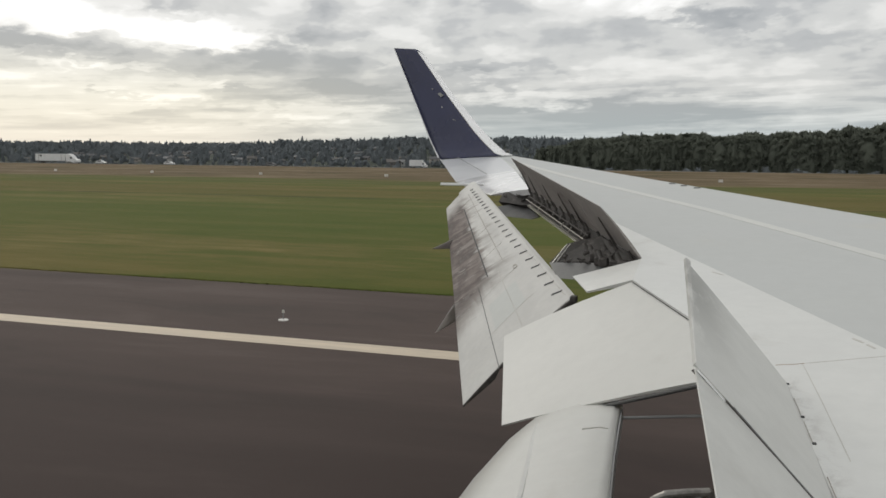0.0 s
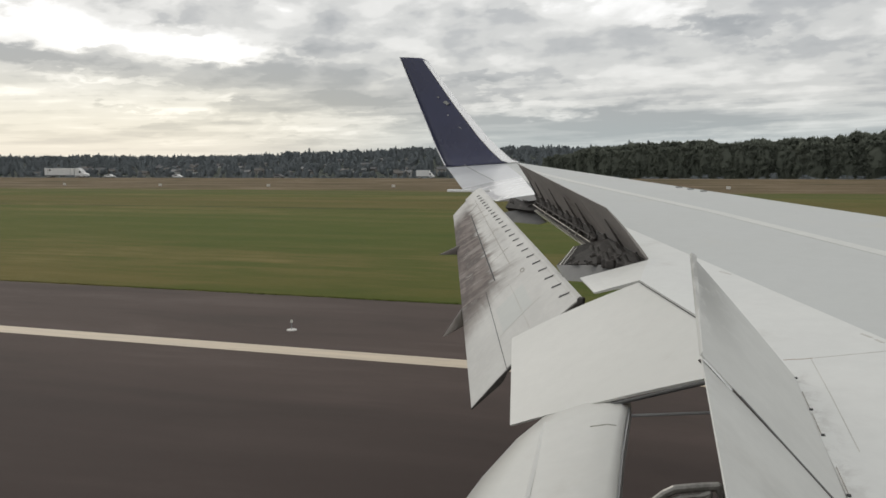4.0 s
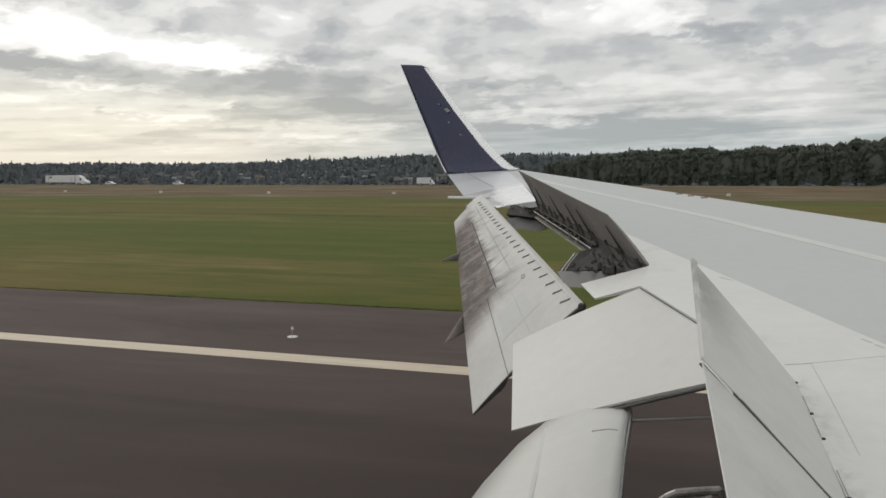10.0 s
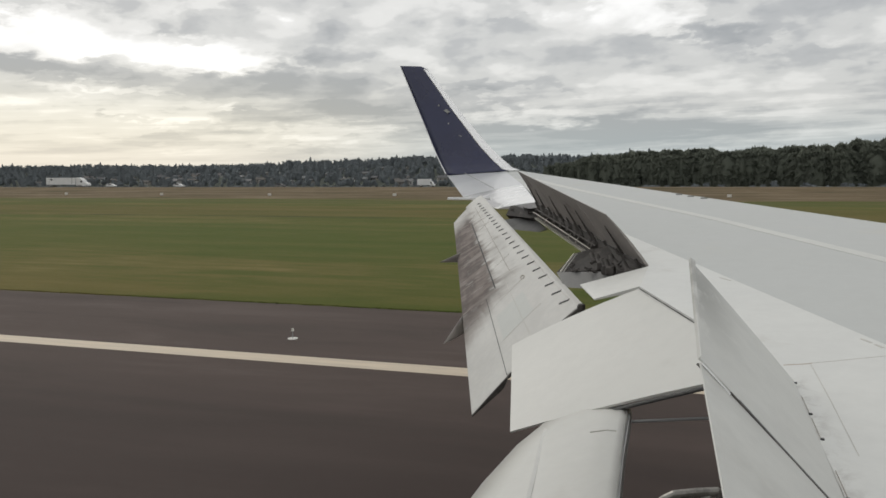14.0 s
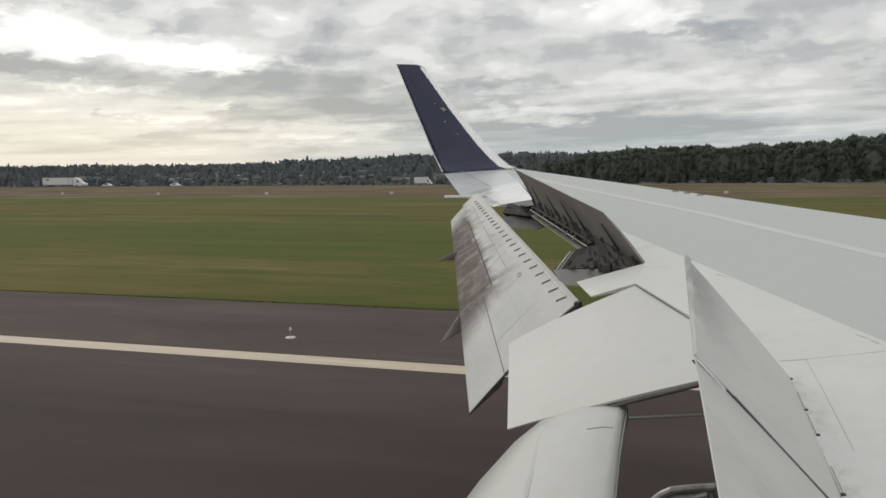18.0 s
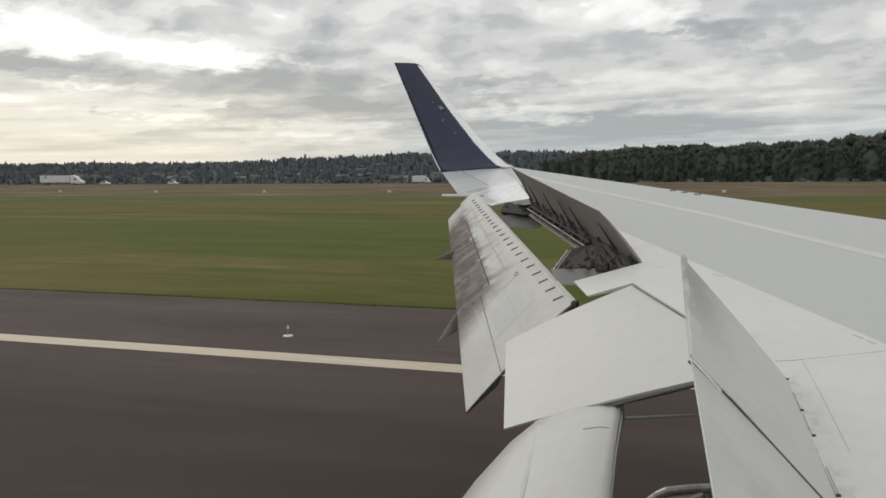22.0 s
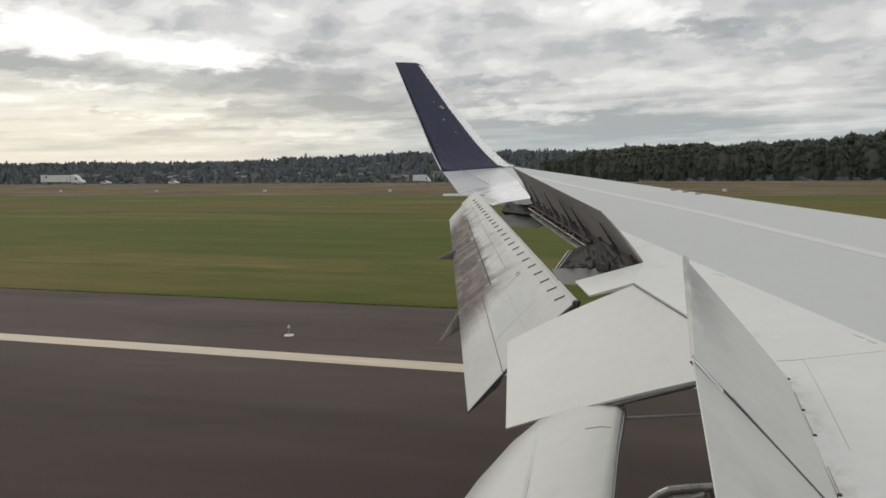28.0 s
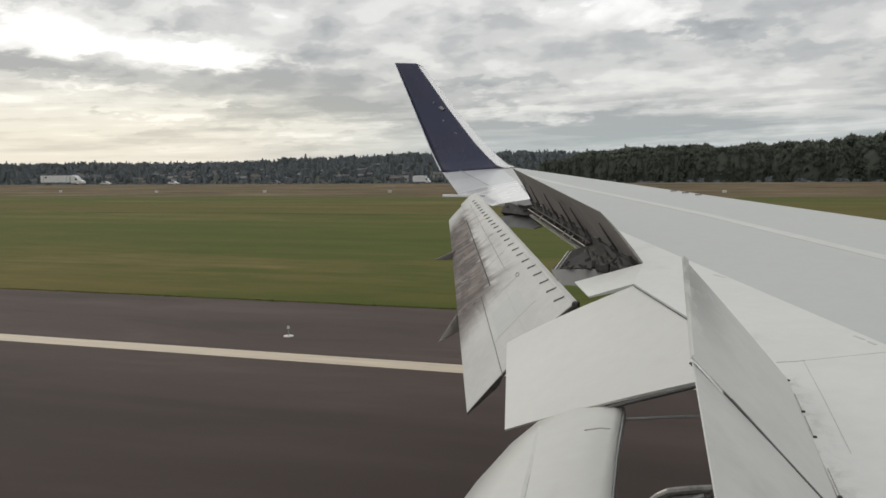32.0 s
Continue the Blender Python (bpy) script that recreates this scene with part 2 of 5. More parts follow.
def hinge_grime(h, at):
    """Oily smudges along the spoiler hinge."""
    x, y, z = h.split(at)
    off = h.math("SUBTRACT", x, h.math("SUBTRACT", 0.535, h.math("MULTIPLY", y, 0.0605)))
    n = h.noise(h.vec("MULTIPLY", at, (11.0, 8.0, 0.0)), 1.0, 6.0, 0.7, 0.4)
    band = h.math("MULTIPLY", h.span(off, 0.11, 0.0), h.math("MULTIPLY", h.span(y, 4.1, 3.8), 1.0))
    return h.math("MULTIPLY", band, h.span(n, 0.44, 0.66))


TRAIL = surface("trailing_edge_white", (0.734, 0.74, 0.717), 0.5, vary=0.035, scale=1.3, grain=9, spot=(0.50, 0.485, 0.45), spot_size=1.6, spot_at=(0.58, 0.86))
stain(TRAIL, hinge_grime, (0.40, 0.38, 0.355), 0.5)
stain(SPOIL, hand_grime, (0.27, 0.27, 0.255), 0.7)
RUST = surface("rusty_seam", (0.36, 0.25, 0.17), 0.7, vary=0.3, scale=12)


def ground_material():
    m = bpy.data.materials.new("airfield_grass")
    m.use_nodes = True
    k = Nodes(m.node_tree)
    at = k.add("ShaderNodeTexCoord").outputs["Object"]
    x, y, z = k.split(at)
    bands = k.noise(k.vec("MULTIPLY", at, (0.018, 0.16, 0.0)), 1.0, 5.0, 0.6, 0.3)
    streak = k.noise(k.vec("MULTIPLY", at, (0.22, 1.1, 0.0)), 1.0, 5.0, 0.65)
    patch = k.noise(k.vec("MULTIPLY", at, (0.035, 0.075, 0.0)), 1.0, 5.0, 0.6)
    blade = k.noise(at, 7.0, 4.0, 0.75)
    f = k.math("ADD", k.math("MULTIPLY", bands, 0.36), k.math("ADD", k.math("MULTIPLY", streak, 0.26), k.math("MULTIPLY", patch, 0.38)))
    green = k.ramp(f, [(0.38, (0.068, 0.100, 0.017)), (0.46, (0.100, 0.116, 0.025)), (0.53, (0.146, 0.133, 0.040)), (0.61, (0.212, 0.170, 0.064))])
    # a lush strip along the middle of the field, a straw-coloured one next to the tarmac
    lush = k.math("MULTIPLY", k.span(y, 44.0, 56.0), k.span(y, 78.0, 92.0, 1.0, 0.0))
    green = k.mix(k.math("MULTIPLY", lush, 0.55), green, (0.088, 0.115, 0.022))
    straw = k.math("MULTIPLY", k.span(y, 31.0, 33.0), k.span(y, 34.0, 40.0, 1.0, 0.0))
    green = k.mix(k.math("MULTIPLY", straw, k.span(patch, 0.4, 0.6, 0.0, 0.6)), green, (0.165, 0.138, 0.045))
    mid = k.math("MULTIPLY", k.span(y, 92.0, 104.0), k.span(y, 118.0, 140.0, 1.0, 0.0))
    green = k.mix(k.math("MULTIPLY", mid, 0.6), green, (0.140, 0.116, 0.036))
    # a greener strip before the dry grass, with a dark border
    rim = k.math("MULTIPLY", k.span(y, 138.0, 144.0), k.span(y, 158.0, 164.0, 1.0, 0.0))
    green = k.mix(k.math("MULTIPLY", rim, 0.6), green, (0.092, 0.108, 0.030))
    # the dark lip where the mown strip ends
    wob = k.noise(k.vec("MULTIPLY", at, (0.03, 0.0, 0.0)), 1.0, 4.0, 0.6)
    off = k.math("ABSOLUTE", k.math("SUBTRACT", k.math("ADD", y, k.math("MULTIPLY", wob, 3.0)), 98.0))
    lip = k.math("MULTIPLY", k.span(off, 1.3, 0.3), k.span(k.noise(k.vec("MULTIPLY", at, (0.045, 0.0, 0.0)), 1.0, 3.0, 0.6), 0.40, 0.56))
    green = k.mix(k.math("MULTIPLY", lip, 0.75), green, (0.048, 0.046, 0.022))
    dry = k.ramp(k.math("ADD", k.math("MULTIPLY", streak, 0.4), k.math("MULTIPLY", patch, 0.6)),
                 [(0.40, (0.098, 0.082, 0.042)), (0.50, (0.158, 0.117, 0.066)), (0.60, (0.225, 0.172, 0.112))])
    edge = k.math("ADD", y, k.math("MULTIPLY", k.math("SUBTRACT", patch, 0.5), 24.0))
    c = k.mix(k.span(edge, 158.0, 172.0), green, dry)
    wood = k.ramp(blade, [(0.3, (0.045, 0.055, 0.045)), (0.7, (0.075, 0.085, 0.068))])
    c = k.mix(k.span(y, 318.0, 345.0), c, wood)
    c = k.mix(k.math("MULTIPLY", k.span(blade, 0.42, 0.75), 0.35), c, k.mix(1.0, c, (0.45, 0.45, 0.45), "MULTIPLY"))
    b = k.add("ShaderNodeBsdfPrincipled")
    k.put(b.inputs["Base Color"], c)
    b.inputs["Roughness"].default_value = 0.95
    b.inputs["Specular IOR Level"].default_value = 0.12
    bp = k.add("ShaderNodeBump")
    bp.inputs["Strength"].default_value = 0.8
    bp.inputs["Distance"].default_value = 0.06
    k.put(bp.inputs["Height"], blade)
    k.put(b.inputs["Normal"], bp.outputs[0])
    o = k.add("ShaderNodeOutputMaterial")
    k.put(o.inputs[0], b.outputs[0])
    return m


def tarmac_material():
    m = bpy.data.materials.new("runway_asphalt")
    m.use_nodes = True
    k = Nodes(m.node_tree)
    at = k.add("ShaderNodeTexCoord").outputs["Object"]
    x, y, z = k.split(at)
    lane = k.noise(k.vec("MULTIPLY", at, (0.012, 0.55, 0.0)), 1.0, 4.0, 0.6)
    stain = k.noise(k.vec("MULTIPLY", at, (0.09, 0.28, 0.0)), 1.0, 6.0, 0.65, 0.4)
    stone = k.noise(at, 55.0, 3.0, 0.8)
    f = k.math("ADD", k.math("MULTIPLY", lane, 0.32), k.math("MULTIPLY", stain, 0.68))
    c = k.ramp(f, [(0.36, (0.0590, 0.0440, 0.0385)), (0.50, (0.0765, 0.0560, 0.0490)), (0.62, (0.096, 0.0715, 0.0630))])
    # the colour darkens from 21 m out to 13 m out
    worn = k.mix(k.span(y, 21.0, 13.0, 0.0, 0.6), c, (0.0405, 0.0295, 0.0268))
    worn = k.mix(k.math("MULTIPLY", k.span(stone, 0.35, 0.75), 0.30), worn, k.mix(1.0, worn, (1.7, 1.65, 1.6), "MULTIPLY"))
    # a thin film of dust where the shoulder meets the grass
    dust = k.math("MULTIPLY", k.span(y, 29.6, 31.4), k.span(stain, 0.42, 0.62))
    worn = k.mix(k.math("MULTIPLY", dust, 0.35), worn, (0.13, 0.108, 0.080))
    b = k.add("ShaderNodeBsdfPrincipled")
    k.put(b.inputs["Base Color"], worn)
    b.inputs["Roughness"].default_value = 0.88
    b.inputs["Specular IOR Level"].default_value = 0.25
    bp = k.add("ShaderNodeBump")
    bp.inputs["Strength"].default_value = 0.5
    bp.inputs["Distance"].default_value = 0.008
    k.put(bp.inputs["Height"], stone)
    k.put(b.inputs["Normal"], bp.outputs[0])
    o = k.add("ShaderNodeOutputMaterial")
    k.put(o.inputs[0], b.outputs[0])
    return m


def leaf_material(name, dark, light, size):
    """Foliage whose clumps differ in tone."""
    m = bpy.data.materials.new(name)
    m.use_nodes = True
    k = Nodes(m.node_tree)
    at = k.add("ShaderNodeTexCoord").outputs["Object"]
    isle = k.add("ShaderNodeNewGeometry").outputs["Random Per Island"]
    n = k.noise(at, size, 4.0, 0.6)
    f = k.math("ADD", k.math("MULTIPLY", isle, 0.3), k.math("MULTIPLY", n, 0.8))
    c = k.mix(k.span(f, 0.2, 0.85), dark, light)
    b = k.add("ShaderNodeBsdfDiffuse")
    k.put(b.inputs["Color"], c)
    t = k.add("ShaderNodeBsdfTranslucent")
    k.put(t.inputs["Color"], c)
    # leaves of a far crown catch the light alike, whichever way each one hangs
    facing = k.vec("NORMALIZE", k.vec("ADD", k.vec("MULTIPLY", k.add("ShaderNodeNewGeometry").outputs["Normal"], (0.15, 0.15, 0.15)), (0.0, -0.55, 0.6)))
    k.put(b.inputs["Normal"], facing)
    both = k.add("ShaderNodeMixShader")
    both.inputs[0].default_value = 0.45
    k.put(both.inputs[1], b.outputs[0])
    k.put(both.inputs[2], t.outputs[0])
    o = k.add("ShaderNodeOutputMaterial")
    k.put(o.inputs[0], both.outputs[0])
    return m


GRASS = ground_material()
TARMAC = tarmac_material()
PAINT = surface("line_paint", (0.61, 0.52, 0.40), 0.7, vary=0.12, scale=1.2, grain=30, stretch=(0.4, 3, 1), spot=(0.36, 0.31, 0.26), spot_size=2.5, spot_at=(0.56, 0.85))
BAR = surface("marking_paint", (0.66, 0.63, 0.60), 0.7, vary=0.10, scale=0.8, grain=26, stretch=(0.3, 4, 1), spot=(0.36, 0.33, 0.31), spot_size=1.5, spot_at=(0.60, 0.9))
CONCRETE = surface("pad_concrete", (0.40, 0.36, 0.32), 0.9, vary=0.15, scale=1.0, grain=20)
BLACK = surface("sign_black", (0.022, 0.021, 0.022), 0.5, vary=0.2)
LAMP = surface("light_white", (0.72, 0.70, 0.66), 0.4, vary=0.1)
LEAF = leaf_material("cottonwood_leaves", (0.190, 0.208, 0.172), (0.208, 0.226, 0.182), 0.12)
# distance haze put into the colour: paler and bluer than the leaves
FIR_HAZED = leaf_material("hill_foliage_hazed", (0.258, 0.290, 0.308), (0.298, 0.324, 0.336), 0.02)
BARK = surface("bark", (0.09, 0.075, 0.06), 0.9, vary=0.25)
WALLS = [surface("house_" + n, c, 0.8, vary=0.1, scale=0.2, grain=2) for n, c in
         (("white", (0.50, 0.495, 0.48)), ("tan", (0.34, 0.32, 0.295)), ("grey", (0.22, 0.225, 0.23)), ("brown", (0.20, 0.19, 0.175)))]
ROOFS = [surface("roof_" + n, c, 0.85, vary=0.15, scale=0.3, grain=3) for n, c in
         (("grey", (0.13, 0.13, 0.135)), ("brown", (0.13, 0.122, 0.115)), ("light", (0.21, 0.21, 0.21)))]
ROAD = surface("road_asphalt", (0.10, 0.095, 0.09), 0.9, vary=0.15, scale=0.1, grain=4)
GLASS = surface("dark_glass", (0.03, 0.035, 0.04), 0.12, vary=0.1)
TYRE = surface("tyre", (0.02, 0.02, 0.02), 0.85, vary=0.2)
TRUCKW = surface("truck_white", (0.78, 0.78, 0.77), 0.4, vary=0.06, scale=0.6, grain=6)
TRUCKR = surface("container_red", (0.24, 0.055, 0.045), 0.6, vary=0.15, scale=0.6, grain=6)
DIRT = surface("track_dirt", (0.17, 0.135, 0.105), 0.95, vary=0.25, scale=0.6, grain=6, bump=0.4, spot=(0.11, 0.095, 0.08), spot_size=0.5)
ORANGE = surface("marker_orange", (0.62, 0.20, 0.04), 0.6, vary=0.12)
YELLOW = surface("digger_yellow", (0.24, 0.16, 0.05), 0.5, vary=0.15)


# ---------------------------------------------------------------- mesh helpers
def mesh_from(name, verts, faces, mats, which=None, smooth=False):
    me = bpy.data.meshes.new(name)
    me.from_pydata([tuple(v) for v in verts], [], faces)
    for m in mats:
        me.materials.append(m)
    if which is not None:
        me.polygons.foreach_set("material_index", which)
    if smooth:
        me.polygons.foreach_set("use_smooth", [True] * len(me.polygons))
    me.update()
    return me


def part(name, bm, material, parent=None, label="", smooth=False):
    """Links a bmesh as one mesh object under a thing or part."""
    me = bpy.data.meshes.new(name)
    bmesh.ops.recalc_face_normals(bm, faces=bm.faces)
    bm.to_mesh(me)
    bm.free()
    for m in material if isinstance(material, (list, tuple)) else [material]:
        me.materials.append(m)
    if smooth:
        me.polygons.foreach_set("use_smooth", [True] * len(me.polygons))
    ob = new(name, me)
    if parent:
        ob.parent = parent
    if label:
        tagged(ob, label)
    return ob


def add_box(bm, lo, hi, bevel=0.0, m=None):
    """An axis-aligned box between two corners, its edges bevelled, moved by m."""
    lo, hi = Vector(lo), Vector(hi)
    made = bmesh.ops.create_cube(bm, size=1.0)["verts"]
    for v in made:
        v.co = Vector([lo[i] + (v.co[i] + 0.5) * (hi[i] - lo[i]) for i in range(3)])
    if bevel:
        edges = {e for v in made for e in v.link_edges}
        made = bmesh.ops.bevel(bm, geom=list(edges), offset=bevel, segments=2, affect="EDGES", profile=0.5)["verts"]
    if m:
        for v in made:
            v.co = m @ v.co
    return made


def box(lo, hi, bevel=0.0, m=None):
    bm = bmesh.new()
    add_box(bm, lo, hi, bevel, m)
    return bm


def add_rod(bm, a, b, r, r2=None, seg=10):
    a, b = Vector(a), Vector(b)
    made = bmesh.ops.create_cone(bm, cap_ends=True, segments=seg, radius1=r, radius2=r if r2 is None else r2, depth=(b - a).length)["verts"]
    m = Matrix.Translation((a + b) / 2) @ (b - a).to_track_quat("Z", "Y").to_matrix().to_4x4()
    for v in made:
        v.co = m @ v.co
    return made


def rod(a, b, r, r2=None, seg=10):
    bm = bmesh.new()
    add_rod(bm, a, b, r, r2, seg)
    return bm


def strip_along_x(x0, x1, y0, y1, z0, z1):
    """A flat slab lying along the runway."""
    bm = bmesh.new()
    add_box(bm, (x0, y0, z0), (x1, y1, z1))
    return bm


# ---------------------------------------------------------------- ground
# height of the land by its distance from the runway: field, low levee with a road on it, river bottom, hillside
LAND = [(-4800, 0), (-60, 0), (30.6, 0), (80, 0.0), (165, 0.05), (230, 0.25), (268, 0.65), (280, 0.85), (286, 0.55), (299, 0.5), (304, 0.3), (330, -1.5),
        (420, -5.0), (620, -8.5), (900, -8.5), (1000, -5.0), (1200, 0.0), (1500, 8.0), (1750, 14.0), (2100, 18.0), (3000, 18.0), (4800, 18.0)]


def land(x, y):
    z = float(np.interp(y, [p[0] for p in LAND], [p[1] for p in LAND]))
    if y > 900:
        z += (noise.noise(Vector((x * 0.0016, y * 0.0016, 3.0))) * 7.0 + 3.0 * noise.noise(Vector((x * 0.006, y * 0.004, 9.0)))) * min(1, (y - 900) / 500)
    if y > 1250:
        z += 12.0 * min(1, max(0, (x + 0.62 * y) / (0.22 * y))) * min(1, (y - 1250) / 450)
    if 40 < y < 330:
        z += 0.12 * noise.noise(Vector((x * 0.02, y * 0.05, 1.0)))
    return z


def build_ground():
    xs = [-4800, -3600, -2600] + list(np.arange(-2000, 2001, 50)) + [2600, 3600, 4800]
    ys = sorted(set([p[0] for p in LAND] + [-2000, -700, -200, 30.9, 40, 50, 60, 70, 95, 110, 125, 140, 150, 180, 195, 210, 245, 260, 270, 370, 500, 560, 700, 800, 1100, 1300, 1400, 1600, 1900, 2400]))
    verts = []
    for y in ys:
        for x in xs:
            z = land(x, y)
            verts.append((x, y, z if y > 30.7 else -0.06))
    n = len(xs)
    faces = [(j * n + i, j * n + i + 1, (j + 1) * n + i + 1, (j + 1) * n + i) for j in range(len(ys) - 1) for i in range(n - 1)]
    ob = new("ground", mesh_from("ground", verts, faces, [GRASS], smooth=True))
    return tagged(ob, "mown airfield grass in green and straw bands rising to a dry levee", "ground", kind="structure")


build_ground()
tagged(part("runway", strip_along_x(-2400, 2400, -30.9, 30.9, -0.25, 0.0), TARMAC),
       "dark brown-grey asphalt runway with worn paved shoulder", "runway", kind="structure")
tagged(part("road", strip_along_x(-2400, 2400, 286.5, 298.0, 0.1, 0.60), ROAD), "grey two-lane road on top of the grassy levee", "road", kind="structure")
tagged(part("runway_edge_line", strip_along_x(-1500, 1500, 21.07, 21.97, -0.1, 0.006), PAINT),
       "faded cream painted edge line on runway asphalt", "line marking", kind="structure")
# three pairs of touchdown bars, one every 500 feet
for x0 in (-124.0, 33.3, 180.0):
    for y0, y1 in ((13.95, 15.80), (10.70, 12.40)):
        tagged(part("touchdown_bar", strip_along_x(x0, x0 + 22.9, y0, y1, -0.1, 0.006), BAR),
               "worn white painted touchdown bar on runway asphalt", "runway marking", "touchdown bars on the runway", kind="structure")


def fuselage():
    """The plain side of the aircraft behind the camera, from which the wing grows."""
    bm = bmesh.new()
    rings = []
    for x in (-13.0, 9.0):
        ring = []
        for r in (1.88, 1.80):
            ring += [bm.verts.new((x, -2.10 + r * math.cos(a), 4.35 + r * math.sin(a) * 1.06)) for a in [2 * math.pi * i / 48 for i in range(48)]]
        rings.append(ring)
    for o in (0, 48):
        for i in range(48):
            j = (i + 1) % 48
            bm.faces.new((rings[0][o + i], rings[0][o + j], rings[1][o + j], rings[1][o + i]))
    for ring in rings:
        for i in range(48):
            j = (i + 1) % 48
            bm.faces.new((ring[i], ring[j], ring[48 + j], ring[48 + i]))
    tagged(part("wall_fuselage", bm, WHITE, None, smooth=False), "plain white curved aircraft side behind the wing root", "wall", kind="structure")


fuselage()


def grass_tufts():
    """Ragged grass that overhangs the edge of the tarmac, and loose tufts behind it."""
    rng = np.random.default_rng(5)
    verts, faces = [], []
    for i in range(7000):
        x = rng.uniform(-62, 30)
        y = 30.86 + abs(rng.normal(0, 0.16))
        h = rng.uniform(0.004, 0.03)
        for j in range(3):
            a = rng.uniform(0, math.pi)
            w = rng.uniform(0.03, 0.08)
            dx, dy = math.cos(a) * w, math.sin(a) * w
            lx, ly = rng.normal(0, 0.12, 2)
            n = len(verts)
            verts += [(x - dx, y - dy, -0.03), (x + dx, y + dy, -0.03), (x + lx, y + ly, h)]
            faces.append((n, n + 1, n + 2))
    tagged(new("grass", mesh_from("grass", verts, faces, [GRASS])), "ragged dry grass tufts along the tarmac edge", "grass", kind="stuff")


grass_tufts()


# ---------------------------------------------------------------- the wing
def top(x, y):
    """Height of the wing's upper surface."""
    return 4.2 + 0.0766 * y + 0.03 * x


HINGE_Y = [-0.6, 0.6, 2.75, 3.89, 4.97, 5.91, 6.73, 11.65, 12.6, 18.65]
HINGE_X = [0.495, 0.45, 0.37, 0.30, -0.150, -0.552, -0.56, -2.52, -2.75, -4.80]


def hinge(y):
    return float(np.interp(y, HINGE_Y, HINGE_X))


def crest(y):
    return 1.52 - 0.609 * (y - 8.78)


def plate(a, b, c, d, nu=6, nv=6, thick=0.05, bulge=0.0, le=0.25, te=0.15):
    """A closed, cambered plate. a, b: inboard and outboard ends of its front edge; d, c: of its rear edge. thick: its greatest
    thickness; le, te: what is left of it at the front and rear edges."""
    a, b, c, d = (Vector(v) for v in (a, b, c, d))
    n = ((b - a).cross(d - a)).normalized()
    if n.z < 0:
        n = -n
    bm = bmesh.new()
    rows = []
    for side in (0, 1):
        grid = []
        for i in range(nu + 1):
            u = i / nu
            line = []
            for j in range(nv + 1):
                v = j / nv
                p = (a * (1 - v) + b * v) * (1 - u) + (d * (1 - v) + c * v) * u
                p = p + n * bulge * math.sin(math.pi * u) ** 0.8
                if side:
                    shape = le + (1 - le) * min(1, u / 0.18) ** 0.6 if u < 0.18 else 1 + (te - 1) * (u - 0.18) / 0.82
                    p = p - n * thick * shape
                line.append(bm.verts.new(p))
            grid.append(line)
        rows.append(grid)
    for g in rows:
        for i in range(nu):
            for j in range(nv):
                bm.faces.new((g[i][j], g[i + 1][j], g[i + 1][j + 1], g[i][j + 1]))
    t, u = rows
    for i in range(nu):
        bm.faces.new((t[i][0], t[i + 1][0], u[i + 1][0], u[i][0]))
        bm.faces.new((t[i][nv], t[i + 1][nv], u[i + 1][nv], u[i][nv]))
    for j in range(nv):
        bm.faces.new((t[0][j], t[0][j + 1], u[0][j + 1], u[0][j]))
        bm.faces.new((t[nu][j], t[nu][j + 1], u[nu][j + 1], u[nu][j]))
    return bm


def loft(sections, close=True):
    """Joins closed outlines of equal length into a skin, with both ends capped."""
    bm = bmesh.new()
    rings = [[bm.verts.new(p) for p in s] for s in sections]
    for r, s in zip(rings, rings[1:]):
        for i in range(len(r)):
            j = (i + 1) % len(r)
            bm.faces.new((r[i], r[j], s[j], s[i]))
    if close:
        bm.faces.new(rings[0])
        bm.faces.new(rings[-1])
    return bm


def ribbon(points, width, lift=0.004, up=(0, 0, 1), thick=0.003):
    """A thin raised strip along a line on a surface."""
    bm = bmesh.new()
    pts = [Vector(p) for p in points]
    rings = []
    for i, p in enumerate(pts):
        t = (pts[min(i + 1, len(pts) - 1)] - pts[max(i - 1, 0)]).normalized()
        s = t.cross(Vector(up)).normalized() * width / 2
        n = Vector(up) * lift
        rings.append([bm.verts.new(q) for q in (p - s + n, p + s + n, p + s + n - Vector(up) * thick * 2, p - s + n - Vector(up) * thick * 2)])
    for r, s in zip(rings, rings[1:]):
        for i in range(4):
            bm.faces.new((r[i], r[(i + 1) % 4], s[(i + 1) % 4], s[i]))
    bm.faces.new(rings[0])
    bm.faces.new(rings[-1])
    return bm


wing = tagged(new("airplane_wing"), "white and grey airliner wing with raised spoilers and lowered flaps", "airplane wing")


def wing_section(y):
    xh, xc = hinge(y), crest(y)
    s = float(np.interp(y, [0.6, 18.65], [1.0, 0.28]))
    pts = []
    for i in range(9):
        x = xh + (xc - xh) * i / 8
        pts.append((x, y, top(x, y)))
    for fx, fz in ((0.22, -0.012), (0.42, -0.045), (0.60, -0.11), (0.72, -0.20), (0.74, -0.28), (0.66, -0.36), (0.4, -0.46), (0.0, -0.55)):
        pts.append((xc + fx * s, y, top(xc, y) + fz * s))
    for i in (2, 4, 6):
        x = xc + (xh - xc) * i / 8
        pts.append((x, y, top(x, y) - (0.55 * s * (1 - i / 8) + 0.22 * i / 8)))
    pts.append((xh + 0.02, y, top(xh, y) - 0.22 + 0.06 * (1 - s)))
    return pts


box_skin = part("wing_box", loft([wing_section(y) for y in (-0.6, 1.5, 2.75, 3.89, 4.97, 5.91, 6.73, 8, 9.5, 11.65, 12.6, 14, 15.5, 17, 18.0, 18.65)]), GREY, wing, "light grey painted upper wing skin", smooth=True)
try_smooth = box_skin.data
for e in try_smooth.polygons:
    e.use_smooth = abs(e.normal.z) > 0.3


